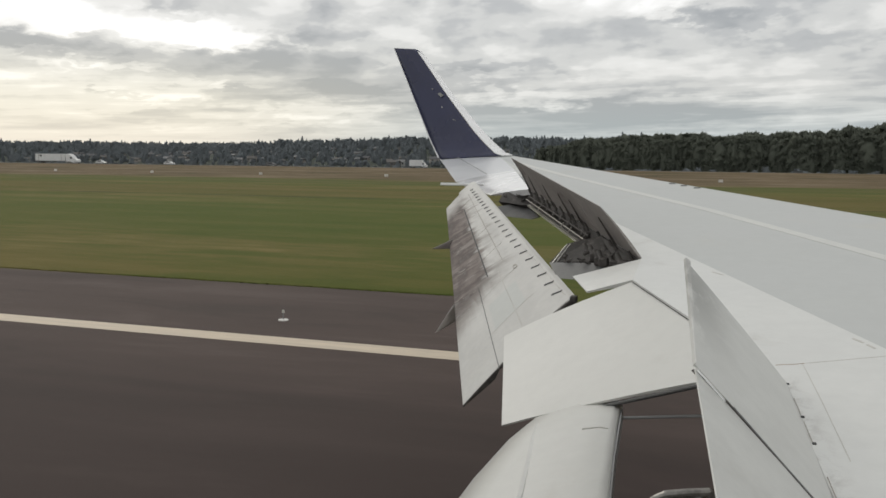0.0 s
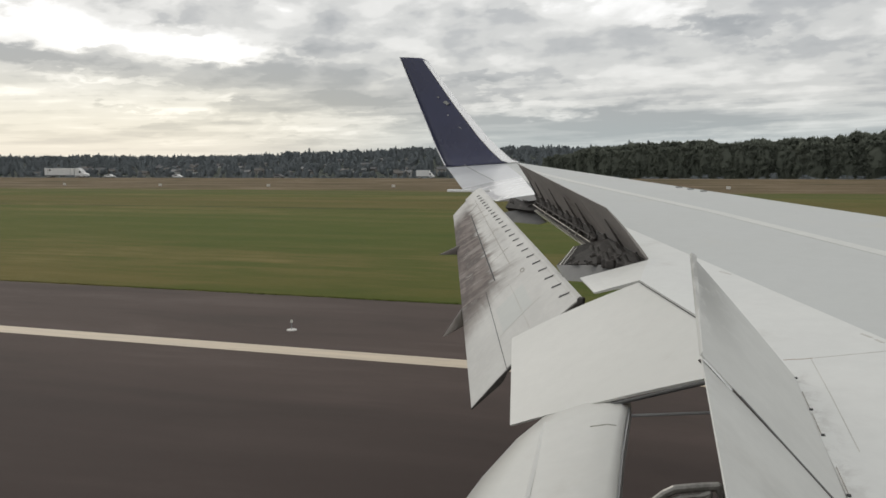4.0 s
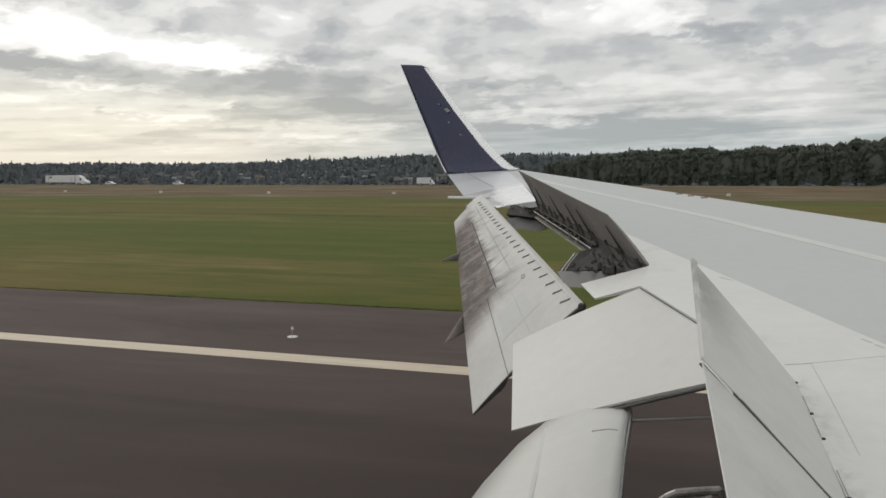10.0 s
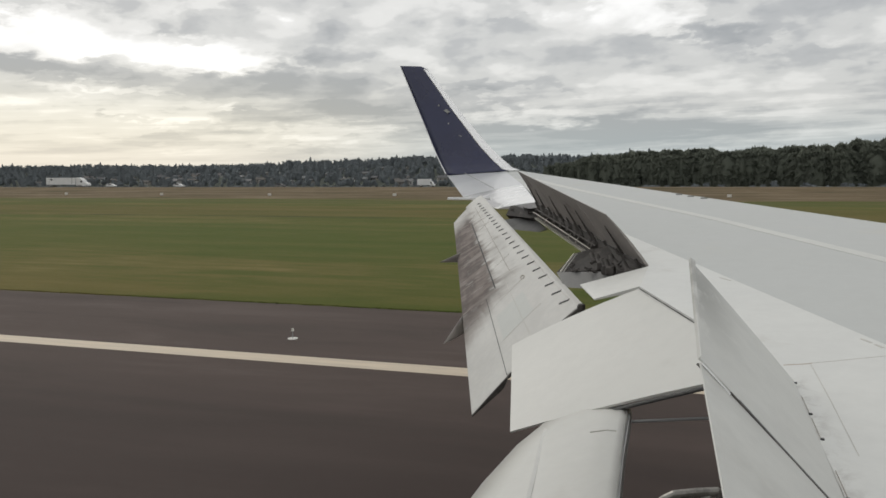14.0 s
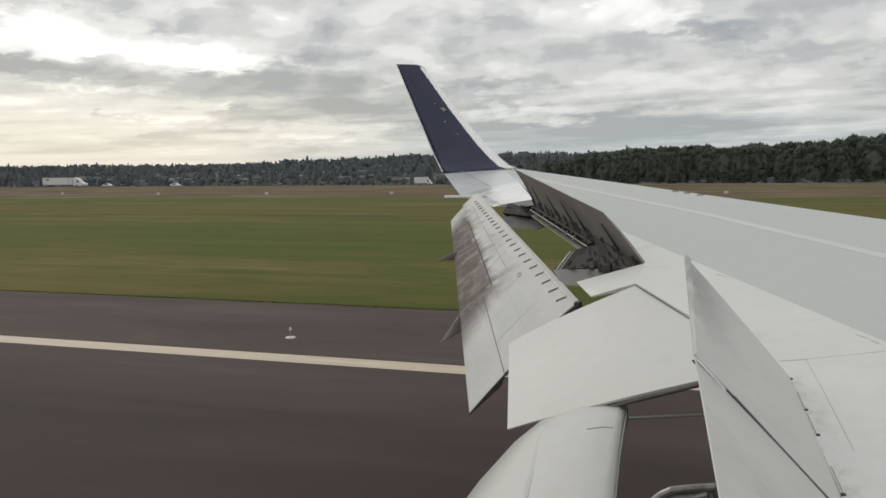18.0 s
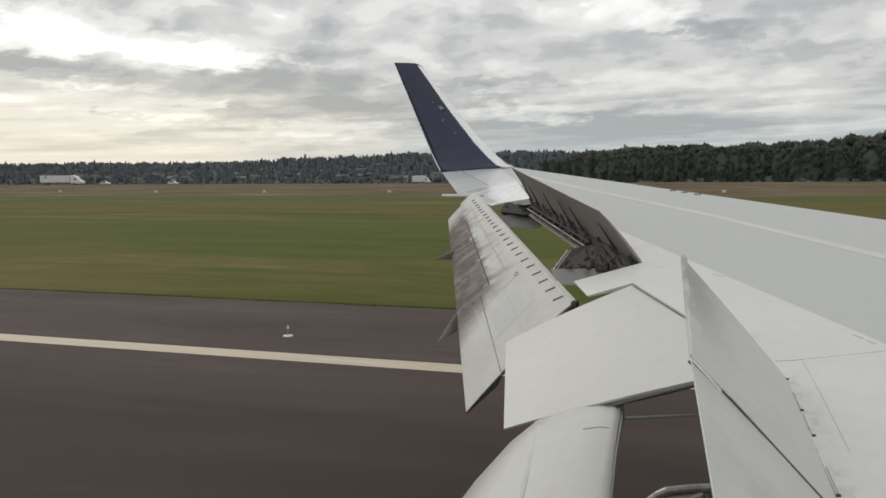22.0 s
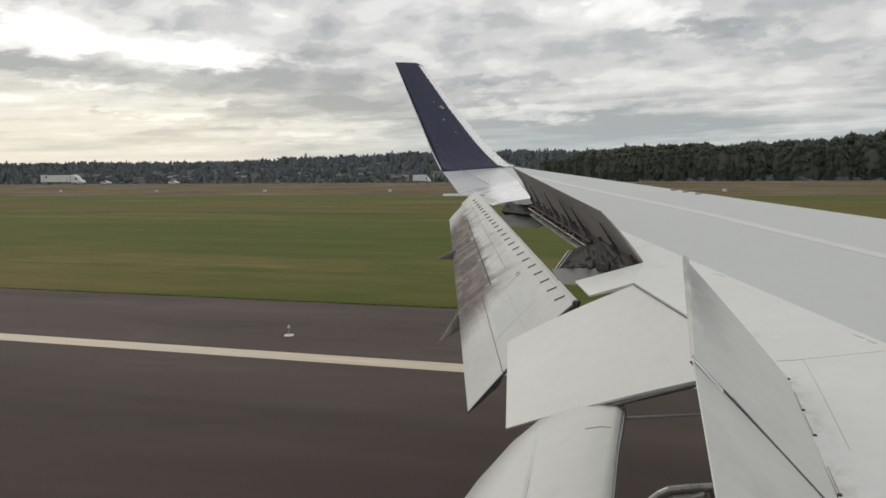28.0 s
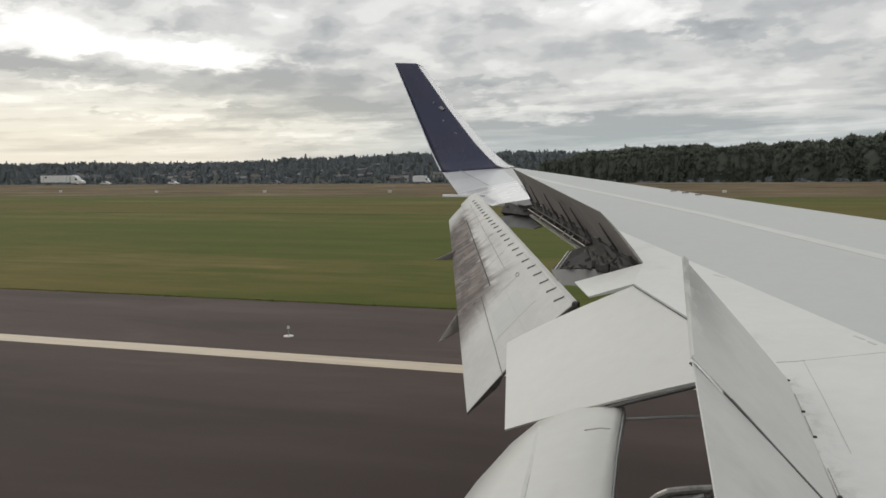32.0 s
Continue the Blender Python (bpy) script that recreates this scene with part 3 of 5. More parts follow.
def white_edge():
    """The white-painted strip of skin in front of the spoiler hinges."""
    ys = [-0.15, 0.7, 1.5, 2.75, 3.89, 4.97, 5.91, 6.73, 7.5, 8.4, 9.3, 10.4, 11.4]
    bm = bmesh.new()
    up, down = [], []
    for y in ys:
        a, b = hinge(y) - 0.004, -0.15 - 0.436 * (y - 6.65)
        b = max(b, a + 0.05)
        row = [a + (b - a) * i / 4 for i in range(5)]
        up.append([bm.verts.new((x, y, top(x, y) + 0.006)) for x in row])
        down.append([bm.verts.new((x, y, top(x, y) - 0.03)) for x in row])
    for g in (up, down):
        for r, s in zip(g, g[1:]):
            for i in range(4):
                bm.faces.new((r[i], r[i + 1], s[i + 1], s[i]))
    for i in range(len(ys) - 1):
        for q in (0, 4):
            bm.faces.new((up[i][q], up[i + 1][q], down[i + 1][q], down[i][q]))
    return bm


part("fixed_trailing_edge", white_edge(), TRAIL, wing, "white fixed trailing edge skin")
# the skin's curved highlight, laid on as a paler strip
part("seam_and_highlight", ribbon([(x, y, top(x, y)) for x, y in ((-3.9, 16.7), (-2.38, 13.69), (-0.11, 9.56), (1.2, 6.87), (3.3, 2.9))], 0.12, 0.003, (-0.03, -0.0766, 1), 0.0012), BAND, wing, "painted highlight along the curved upper skin")
for pts in (((0.27, 4.14), (0.31, 4.155), (0.36, 4.168), (0.40, 4.19)), ((0.405, 4.192), (0.78, 4.37), (1.1, 4.5)), ((0.39, 4.18), (0.42, 3.7), (0.45, 3.1))):
    part("panel_gap", ribbon([(x, y, top(x, y)) for x, y in pts], 0.003, 0.0072, (-0.03, -0.0766, 1), 0.002), SEAMSOFT if pts[0][0] > 0.3 else RUST, wing)
for x, y in ((0.302, 3.875), (0.33, 3.49), (0.347, 3.23), (0.371, 2.745)):
    bm = bmesh.new()
    add_box(bm, (x - 0.006, y - 0.008, top(x, y) - 0.01), (x + 0.008, y + 0.006, top(x, y) + 0.012), 0.003)
    part("hinge_fitting", bm, SEAL, wing)
    part("hinge_line", ribbon([(hinge(y + d) + 0.003, y + d, top(hinge(y + d), y + d) + 0.005) for d in (0.0, 0.07, 0.14, 0.21)], 0.0022, 0.004, (-0.03, -0.0766, 1), 0.002), SEAM, wing, "thin dark line along the spoiler hinge")
for ends in (((0.667, 4.648), (0.706, 4.576)), ((0.717, 4.546), (0.744, 4.488)), ((-0.028, 6.227), (0.048, 6.127))):
    part("stencil_mark", ribbon([(x, y, top(x, y)) for x, y in ends], 0.014, 0.008, (-0.03, -0.0766, 1), 0.001), SEAMSOFT, wing, "faded stencil on the skin, too small to read")
for x, y in ((-0.60, 12.25), (-0.43, 11.95), (-0.25, 11.65)):
    part("vortex_tab", box((x - 0.06, y - 0.01, top(x, y) - 0.01), (x + 0.03, y + 0.01, top(x, y) + 0.014)), FAIR, wing)


# -------- raised spoilers
def spoiler(a, b, c, d, ribs, under, name="spoiler", label="raised white spoiler panel"):
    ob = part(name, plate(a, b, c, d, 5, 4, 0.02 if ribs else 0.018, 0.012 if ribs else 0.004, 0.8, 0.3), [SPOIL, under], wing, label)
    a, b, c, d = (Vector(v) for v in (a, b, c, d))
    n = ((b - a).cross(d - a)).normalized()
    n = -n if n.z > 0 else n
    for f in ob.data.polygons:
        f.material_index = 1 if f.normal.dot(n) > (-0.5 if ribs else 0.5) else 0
    for v in ribs:
        lo, hi = a * (1 - v) + b * v, d * (1 - v) + c * v
        lo, hi = lo + (hi - lo) * 0.08, lo + (hi - lo) * 0.62
        s = (b - a).normalized() * 0.007
        bm = bmesh.new()
        pts = [lo + n * 0.03, hi + n * 0.01, hi + n * 0.016, lo + n * 0.055]
        fr = [bm.verts.new(p + s) for p in pts]
        bk = [bm.verts.new(p - s) for p in pts]
        bm.faces.new(fr)
        bm.faces.new(bk)
        for i in range(4):
            bm.faces.new((fr[i], fr[(i + 1) % 4], bk[(i + 1) % 4], bk[i]))
        part("rib", bm, DARK, ob)
    return ob


IN_H, OUT_H = Vector((-0.56, 6.73, 4.70)), Vector((-2.52, 11.65, 5.02))
IN_F, OUT_F = Vector((-0.88, 6.58, 5.11)), Vector((-2.78, 11.52, 5.47))
for i in range(4):
    u, v = i / 4 + 0.002, (i + 1) / 4 - 0.002
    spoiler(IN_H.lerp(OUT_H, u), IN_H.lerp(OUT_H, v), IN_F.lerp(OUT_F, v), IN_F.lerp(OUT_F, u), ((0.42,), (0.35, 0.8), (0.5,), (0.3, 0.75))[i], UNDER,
            label="raised outboard spoiler showing its brown underside")
spoiler((0.30, 3.89, 4.515), (0.376, 2.545, 4.409), (-0.07, 2.728, 4.842), (-0.146, 3.83, 5.046), (), UNDER, label="raised inboard spoiler, upper side light grey")
spoiler((0.3775, 2.536, 4.4055), (0.483, -0.1, 4.227), (0.191, -0.1, 4.432), (-0.0695, 2.722, 4.831), (), UNDER, label="raised inboard spoiler, upper side light grey")
part("gap_seal", ribbon([(-0.066, 2.724, 4.836), (0.155, 2.632, 4.622), (0.377, 2.54, 4.407)], 0.024, -0.012, (0.767, 0.0, 0.642), 0.003), DARK, wing, "dark seal in the gap between two spoilers")
part("gap_seal", ribbon([(0.025, 2.686, 4.748), (0.155, 2.632, 4.622), (0.377, 2.54, 4.407)], 0.009, 0.003, (0.767, 0.0, 0.642), 0.003), DARK, wing, "dark rubber strip between two spoilers")
part("gap_seal", ribbon([(0.045, 2.678, 4.729), (0.155, 2.632, 4.622), (0.377, 2.54, 4.407)], 0.0022, 0.006, (0.767, 0.0, 0.642), 0.003), FAIR, wing, "grey bead along the rubber strip")
part("gap_seal", ribbon([(0.022, 2.687, 4.751), (0.06, 2.671, 4.714), (0.155, 2.632, 4.622)], 0.014, 0.0025, (0.767, 0.0, 0.642), 0.003), DARK, wing, "dark rubber strip between two spoilers")
part("corner_cap", ribbon([(-0.064, 2.712, 4.829), (-0.02, 2.694, 4.787), (0.022, 2.676, 4.746)], 0.018, 0.004, (0.767, 0.0, 0.642), 0.002), EDGE, wing, "small white cap on the spoiler's corner")

bm = bmesh.new()
edge = [Vector(p) for p in ((-0.150, 3.838, 5.049), (-0.128, 3.81, 5.037), (-0.071, 2.730, 4.844), (-0.074, 2.728, 4.842))]
hi = [bm.verts.new(p + Vector((0.004, 0, 0.007))) for p in edge]
lo = [bm.verts.new(p - Vector((0.004, 0, 0.006))) for p in edge]
bm.faces.new(hi)
bm.faces.new(lo)
for i in range(4):
    bm.faces.new((hi[i], hi[(i + 1) % 4], lo[(i + 1) % 4], lo[i]))
part("edge_wedge", bm, SPOIL, wing, "pale wedge along the spoiler's rear edge")

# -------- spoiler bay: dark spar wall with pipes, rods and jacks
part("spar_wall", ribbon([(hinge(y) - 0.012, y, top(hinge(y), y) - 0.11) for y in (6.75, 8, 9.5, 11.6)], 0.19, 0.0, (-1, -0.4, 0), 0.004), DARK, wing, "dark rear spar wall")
for dz, dx, r, mat, nm in ((-0.075, -0.05, 0.010, DARK, "pipe"), (-0.105, -0.105, 0.005, PIPE, "pipe"), (-0.15, -0.04, 0.014, DARK, "pipe")):
    part(nm, rod((hinge(8.2) + dx, 8.2, top(hinge(8.2), 8.2) + dz), (hinge(11.4) + dx, 11.4, top(hinge(11.4), 11.4) + dz), r), mat, wing)
part("lower_lip", ribbon([(hinge(y) - 0.03, y, top(hinge(y), y) - 0.205) for y in (8.7, 9.5, 10.5, 11.6)], 0.045, 0.0, (0, 0, 1), 0.01), PIPE, wing, "pale metal lip of the flap cove")
rng = random.Random(3)
for i in range(15):
    y = 6.95 + i * 0.32 + rng.uniform(-0.15, 0.15)
    x, z = hinge(y) - 0.02, top(hinge(y), y)
    bm = bmesh.new()
    add_box(bm, (x - 0.02, y - 0.06, z - 0.13), (x + 0.05, y + 0.05, z - rng.uniform(0.03, 0.07)), 0.012)
    add_rod(bm, (x + 0.02, y, z - 0.10), (x - 0.05, y + 0.03, z + rng.uniform(0.0, 0.06)), 0.014)
    add_rod(bm, (x - 0.04, y + 0.08, z - 0.06), (x - 0.02, y - 0.12, z - 0.10), 0.012)
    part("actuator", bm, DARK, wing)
for i in range(7):
    y = 6.80 + i * 0.11
    x, z = hinge(y) - 0.06 - rng.uniform(0, 0.18), top(hinge(y), y) - rng.uniform(0.03, 0.10)
    bm = bmesh.new()
    add_rod(bm, (x, y, z - 0.04), (x - 0.06, y + 0.12, z + 0.05), 0.022)
    add_box(bm, (x - 0.04, y - 0.05, z - 0.06), (x + 0.04, y + 0.06, z + 0.01), 0.012)
    part("jack", bm, DARK, wing)

for y in (8.75, 9.1, 10.45):
    x, z = hinge(y) - 0.11, top(hinge(y), y) - 0.015
    part("pipe_clamp", rod((x + 0.02, y - 0.035, z - 0.06), (x - 0.025, y + 0.035, z - 0.12), 0.006), PIPE, wing)

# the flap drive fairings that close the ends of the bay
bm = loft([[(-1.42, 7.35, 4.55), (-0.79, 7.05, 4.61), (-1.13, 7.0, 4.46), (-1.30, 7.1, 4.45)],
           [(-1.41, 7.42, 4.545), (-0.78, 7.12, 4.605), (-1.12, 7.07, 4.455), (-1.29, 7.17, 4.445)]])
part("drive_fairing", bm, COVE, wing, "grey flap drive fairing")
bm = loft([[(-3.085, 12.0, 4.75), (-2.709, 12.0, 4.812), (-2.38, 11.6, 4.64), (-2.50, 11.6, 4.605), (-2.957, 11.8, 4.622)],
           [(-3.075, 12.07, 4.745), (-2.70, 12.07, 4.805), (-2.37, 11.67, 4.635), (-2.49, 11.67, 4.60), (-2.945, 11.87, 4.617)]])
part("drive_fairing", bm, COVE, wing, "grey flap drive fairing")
# dark blocks fill the bay's ends, the cavity's shade put into their colour
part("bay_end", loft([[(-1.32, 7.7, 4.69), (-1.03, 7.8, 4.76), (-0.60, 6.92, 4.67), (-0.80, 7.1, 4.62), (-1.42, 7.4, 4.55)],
                       [(-1.28, 7.8, 4.60), (-0.99, 7.9, 4.66), (-0.58, 7.02, 4.57), (-0.78, 7.2, 4.52), (-1.38, 7.5, 4.45)]]), BAY_SHADE, wing, "dark block painting the shaded end of the spoiler bay")
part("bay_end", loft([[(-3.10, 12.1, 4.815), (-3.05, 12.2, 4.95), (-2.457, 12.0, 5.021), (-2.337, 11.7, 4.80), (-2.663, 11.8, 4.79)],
                       [(-3.07, 12.2, 4.755), (-3.02, 12.3, 4.90), (-2.437, 12.1, 4.961), (-2.317, 11.8, 4.73), (-2.633, 11.9, 4.72)]]), BAY_SHADE, wing, "dark block painting the shaded end of the spoiler bay")
crng = random.Random(21)
for i in range(11):
    t = i / 10
    c0 = Vector((-1.36, 7.38, 4.60)).lerp(Vector((-0.70, 6.93, 4.66)), t) if i % 3 else Vector((-2.95, 12.05, 4.88)).lerp(Vector((-2.45, 11.8, 4.90)), t)
    c0 = c0 + Vector((crng.uniform(-0.04, 0.04), -0.03, crng.uniform(-0.03, 0.05)))
    bm = bmesh.new()
    d0 = Vector((crng.uniform(-0.1, 0.1), crng.uniform(-0.04, 0.02), crng.uniform(-0.05, 0.06)))
    add_rod(bm, c0 - d0 / 2, c0 + d0, crng.uniform(0.005, 0.012), None, 8)
    add_rod(bm, c0 - Vector((0.015, 0.02, 0.01)), c0 + Vector((0.015, 0.02, 0.012)), 0.014, 0.010, 8)
    part("fitting", bm, DARK, wing)
part("strut", rod((-1.399, 7.350, 4.531), (-1.297, 7.550, 4.698), 0.007), PIPE, wing, "pale strut beside the bay")
part("strut", rod((-1.365, 7.345, 4.535), (-1.265, 7.545, 4.700), 0.008), STEEL, wing)

# -------- fixed panels and flaps
part("fixed_panel", plate((-0.555, 5.93, 4.640), (-0.56, 6.70, 4.70), (-1.07, 6.50, 4.56), (-0.90, 6.10, 4.51), 4, 4, 0.03, 0.0, 0.9, 0.4), WHITE, wing, "white fixed panel beside the spoiler bay")
mid_flap = part("inboard_flap_panel", plate((0.229, 4.08, 4.521), (-0.553, 5.92, 4.627), (-1.51, 6.07, 4.135), (-1.17, 4.65, 3.922), 8, 8, 0.018, 0.018, 0.6, 0.5), FLAPW, wing, "smooth white lowered flap panel", smooth=False)
part("flap_seal", ribbon([(hinge(y) - 0.012, y, top(hinge(y), y) - 0.004) for y in (5.9, 5.5, 4.97, 4.6, 4.25)], 0.004, 0.0, (-0.03, -0.0766, 1), 0.002), SEAL, wing)

M0, M3 = Vector((0.229, 4.08, 4.516)), Vector((-1.17, 4.65, 3.922))
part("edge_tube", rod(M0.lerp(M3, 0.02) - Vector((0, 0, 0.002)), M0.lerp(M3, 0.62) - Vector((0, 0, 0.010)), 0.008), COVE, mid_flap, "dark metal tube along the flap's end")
part("edge_seal", rod(M0.lerp(M3, 0.02) - Vector((0, 0.0, 0.012)), M0.lerp(M3, 0.62) - Vector((0, 0.0, 0.020)), 0.004), SEAL, mid_flap)
part("drain_tube", rod((-1.02, 4.66, 3.935), (-0.92, 4.60, 3.945), 0.008), LAMP, wing, "short pale tube under the flap")


def inner_flap():
    sections = []
    for y, lx, lz, tx, tz in ((4.47, -0.455, 4.20, -0.93, 4.05), (4.2, -0.452, 4.18, -1.02, 4.00), (3.8, -0.423, 4.15, -1.10, 3.925), (3.3, -0.383, 4.11, -1.16, 3.83), (2.4, -0.32, 4.05, -1.30, 3.72), (1.0, -0.22, 3.95, -1.50, 3.58), (-0.1, -0.15, 3.87, -1.65, 3.48)):
        s = []
        for u, up, dn in ((0, 0, 0), (0.02, 0.035, 0), (0.08, 0.055, 0), (0.25, 0.06, 0), (0.5, 0.05, 0), (0.75, 0.025, 0), (1, 0, 0)):
            s.append((lx + (tx - lx) * u, y, lz - 0.05 + (tz - lz + 0.05) * u + up))
        for u, dn in ((0.75, 0.03), (0.4, 0.09), (0.1, 0.12), (0.0, 0.07)):
            s.append((lx + (tx - lx) * u, y, lz - 0.05 + (tz - lz + 0.05) * u - dn))
        sections.append(s)
    return loft(sections)


part("inboard_flap", inner_flap(), FLAPW, wing, "white lowered inboard flap with rounded nose", smooth=True)
part("flap_seam", ribbon([(-0.475, 3.965, 4.196), (-0.52, 3.975, 4.194), (-0.60, 3.96, 4.180)], 0.003, 0.004, (0.1, 0, 1)), SEAMSOFT, wing)
# whiter ribbon paints the highlight that runs along the crease
part("flap_crease", ribbon([(-0.893, 4.33, 4.059), (-0.869, 4.1, 4.051), (-0.838, 3.86, 4.041), (-0.788, 3.42, 4.011), (-0.716, 2.6, 3.972)], 0.018, 0.002, (0.1, 0, 1)), WHITE, wing, "painted pale highlight on the flap crease")
# shade where the nose rounds downwards, added as a dark grey ribbon
part("nose_shade", ribbon([(-0.449, 4.40, 4.145), (-0.418, 3.8, 4.10), (-0.373, 3.2, 4.05), (-0.316, 2.4, 4.0)], 0.045, 0.0, (1, 0, 0.15), 0.004), FAIR, wing, "dark grey strip painting the shade on the rounded flap nose")

FL_IN, FL_OUT = Vector((-1.04, 6.50, 4.40)), Vector((-3.61, 12.60, 5.09))
FT_IN, FT_OUT = Vector((-1.84, 6.10, 3.56)), Vector((-4.05, 12.50, 4.69))


def on_flap(u, v):
    """A point of the outboard flap: u from nose to rear edge, v from inboard to outboard."""
    p = FL_IN.lerp(FL_OUT, v).lerp(FT_IN.lerp(FT_OUT, v), u)
    return p + Vector((-0.25, -0.1, 0.9)) * 0.11 * math.sqrt(u) * (1 - u)


def soot_material():
    m = surface("flap_paint", (0.63, 0.625, 0.60), 0.42, vary=0.06, scale=1.4, grain=14)
    k = m.node_tree
    b = next(n for n in k.nodes if n.type == "BSDF_PRINCIPLED")
    base = b.inputs["Base Color"].links[0].from_socket
    h = Nodes(k, False)
    place = h.add("ShaderNodeUVMap")
    place.uv_map = "UVMap"
    u, v, w = h.split(place.outputs[0])
    at = h.join(u, h.math("SUBTRACT", v, h.math("MULTIPLY", u, 0.12)), 0.0)
    n = h.noise(h.vec("MULTIPLY", at, (1.5, 30.0, 1.0)), 1.0, 5.0, 0.62, 0.35)
    n2 = h.noise(h.vec("MULTIPLY", at, (5.0, 7.0, 1.0)), 1.0, 5.0, 0.6, 0.6)
    fine = h.noise(h.vec("MULTIPLY", at, (3.0, 90.0, 1.0)), 1.0, 4.0, 0.6, 0.2)
    reach = h.math("ADD", u, h.math("MULTIPLY", h.math("SUBTRACT", n, 0.5), 0.55))
    side = h.math("ADD", v, h.math("MULTIPLY", h.math("SUBTRACT", n2, 0.5), 0.10))
    zone = h.math("MULTIPLY", h.span(reach, 0.44, 0.60), h.math("MULTIPLY", h.span(h.math("ADD", side, h.math("MULTIPLY", u, 0.10)), 0.27, 0.39), h.span(side, 0.82, 0.97, 1.0, 0.0)))
    zone = h.math("MULTIPLY", zone, h.span(h.math("ADD", h.math("MULTIPLY", n, 0.5), h.math("MULTIPLY", n2, 0.5)), 0.30, 0.46, 0.62, 1.0))
    smear = h.math("MULTIPLY", h.span(reach, 0.12, 0.55), h.math("MULTIPLY", h.span(side, 0.16, 0.34), 0.55))
    c = h.mix(h.math("MULTIPLY", smear, h.math("ADD", h.math("MULTIPLY", h.span(n2, 0.35, 0.65), 0.5), h.math("MULTIPLY", h.span(fine, 0.42, 0.62), 0.5))), base, (0.36, 0.335, 0.31))
    c = h.mix(h.math("MULTIPLY", zone, 0.93), c, h.mix(h.span(h.math("ADD", h.math("MULTIPLY", n, 0.6), h.math("MULTIPLY", n2, 0.4)), 0.38, 0.62), (0.130, 0.108, 0.102), (0.320, 0.278, 0.258)))
    broad = h.noise(h.vec("MULTIPLY", at, (1.6, 24.0, 1.0)), 1.0, 4.0, 0.6, 0.2)
    c = h.mix(h.math("MULTIPLY", h.span(broad, 0.54, 0.62), h.math("MULTIPLY", zone, 0.6)), c, (0.43, 0.395, 0.37))
    scratch = h.math("MULTIPLY", h.span(fine, 0.59, 0.68), h.math("MULTIPLY", zone, 0.75))
    c = h.mix(scratch, c, (0.46, 0.43, 0.40))
    light = h.math("MULTIPLY", h.span(n, 0.54, 0.68), h.math("MULTIPLY", h.span(u, 0.10, 0.35), h.math("SUBTRACT", 0.68, h.math("MULTIPLY", zone, 0.68))))
    c = h.mix(h.math("MULTIPLY", light, h.span(side, 0.14, 0.32)), c, (0.33, 0.305, 0.285))
    c = h.mix(h.math("MULTIPLY", h.span(n2, 0.46, 0.64), h.span(side, 0.10, 0.34, 0.12, 0.30)), c, h.mix(1.0, c, (0.78, 0.79, 0.80), "MULTIPLY"))
    # a dirty streak where the exhaust leaves the soot, and a repainted square inboard of it
    leak = h.math("MULTIPLY", h.span(h.math("ABSOLUTE", h.math("SUBTRACT", side, 0.305)), 0.045, 0.005), h.math("MULTIPLY", h.span(u, 0.22, 0.5), h.span(n, 0.35, 0.6)))
    c = h.mix(h.math("MULTIPLY", leak, 0.55), c, (0.27, 0.25, 0.235))
    fresh = h.math("MULTIPLY", h.math("MULTIPLY", h.span(u, 0.30, 0.33), h.span(u, 0.64, 0.61)), h.math("MULTIPLY", h.span(v, 0.095, 0.105), h.span(v, 0.20, 0.19)))
    c = h.mix(h.math("MULTIPLY", fresh, 0.5), c, (0.55, 0.585, 0.565))
    h.put(b.inputs["Base Color"], c)
    h.put(b.inputs["Roughness"], h.span(zone, 0.0, 1.0, 0.60, 0.97))
    h.put(b.inputs["Specular IOR Level"], h.span(zone, 0.0, 1.0, 0.35, 0.04))
    return m


SOOTED = soot_material()


def flap_piece(name, u0, u1, v0, v1, label, step=0.0, nu=18, nv=24, thick=0.05):
    verts, faces, uvs = [], [], []
    drop = Vector((0.25, 0.1, -0.9)).normalized()
    for side in (0, 1):
        for i in range(nu + 1):
            for j in range(nv + 1):
                u, v = u0 + (u1 - u0) * i / nu, v0 + (v1 - v0) * j / nv
                t = i / nu
                shape = 0.35 + 0.65 * min(1, t / 0.15) if t < 0.15 else 1 - 0.85 * (t - 0.15) / 0.85
                verts.append(on_flap(u, v) + drop * (step + (thick * shape if side else 0)))
                uvs.append((u, v))
    w = nv + 1
    o = (nu + 1) * w
    for s in (0, o):
        for i in range(nu):
            for j in range(nv):
                q = (s + i * w + j, s + (i + 1) * w + j, s + (i + 1) * w + j + 1, s + i * w + j + 1)
                faces.append(q if s == 0 else q[::-1])
    for i in range(nu):
        for j, flip in ((0, 0), (nv, 1)):
            q = (i * w + j, o + i * w + j, o + (i + 1) * w + j, (i + 1) * w + j)
            faces.append(q[::-1] if flip else q)
    for j in range(nv):
        for i, flip in ((0, 1), (nu, 0)):
            q = (i * w + j, o + i * w + j, o + i * w + j + 1, i * w + j + 1)
            faces.append(q if flip else q[::-1])
    me = mesh_from(name, verts, faces, [SOOTED])
    layer = me.uv_layers.new(name="UVMap")
    for loop in me.loops:
        layer.data[loop.index].uv = uvs[loop.vertex_index]
    ob = new(name, me)
    ob.parent = wing
    return tagged(ob, label)


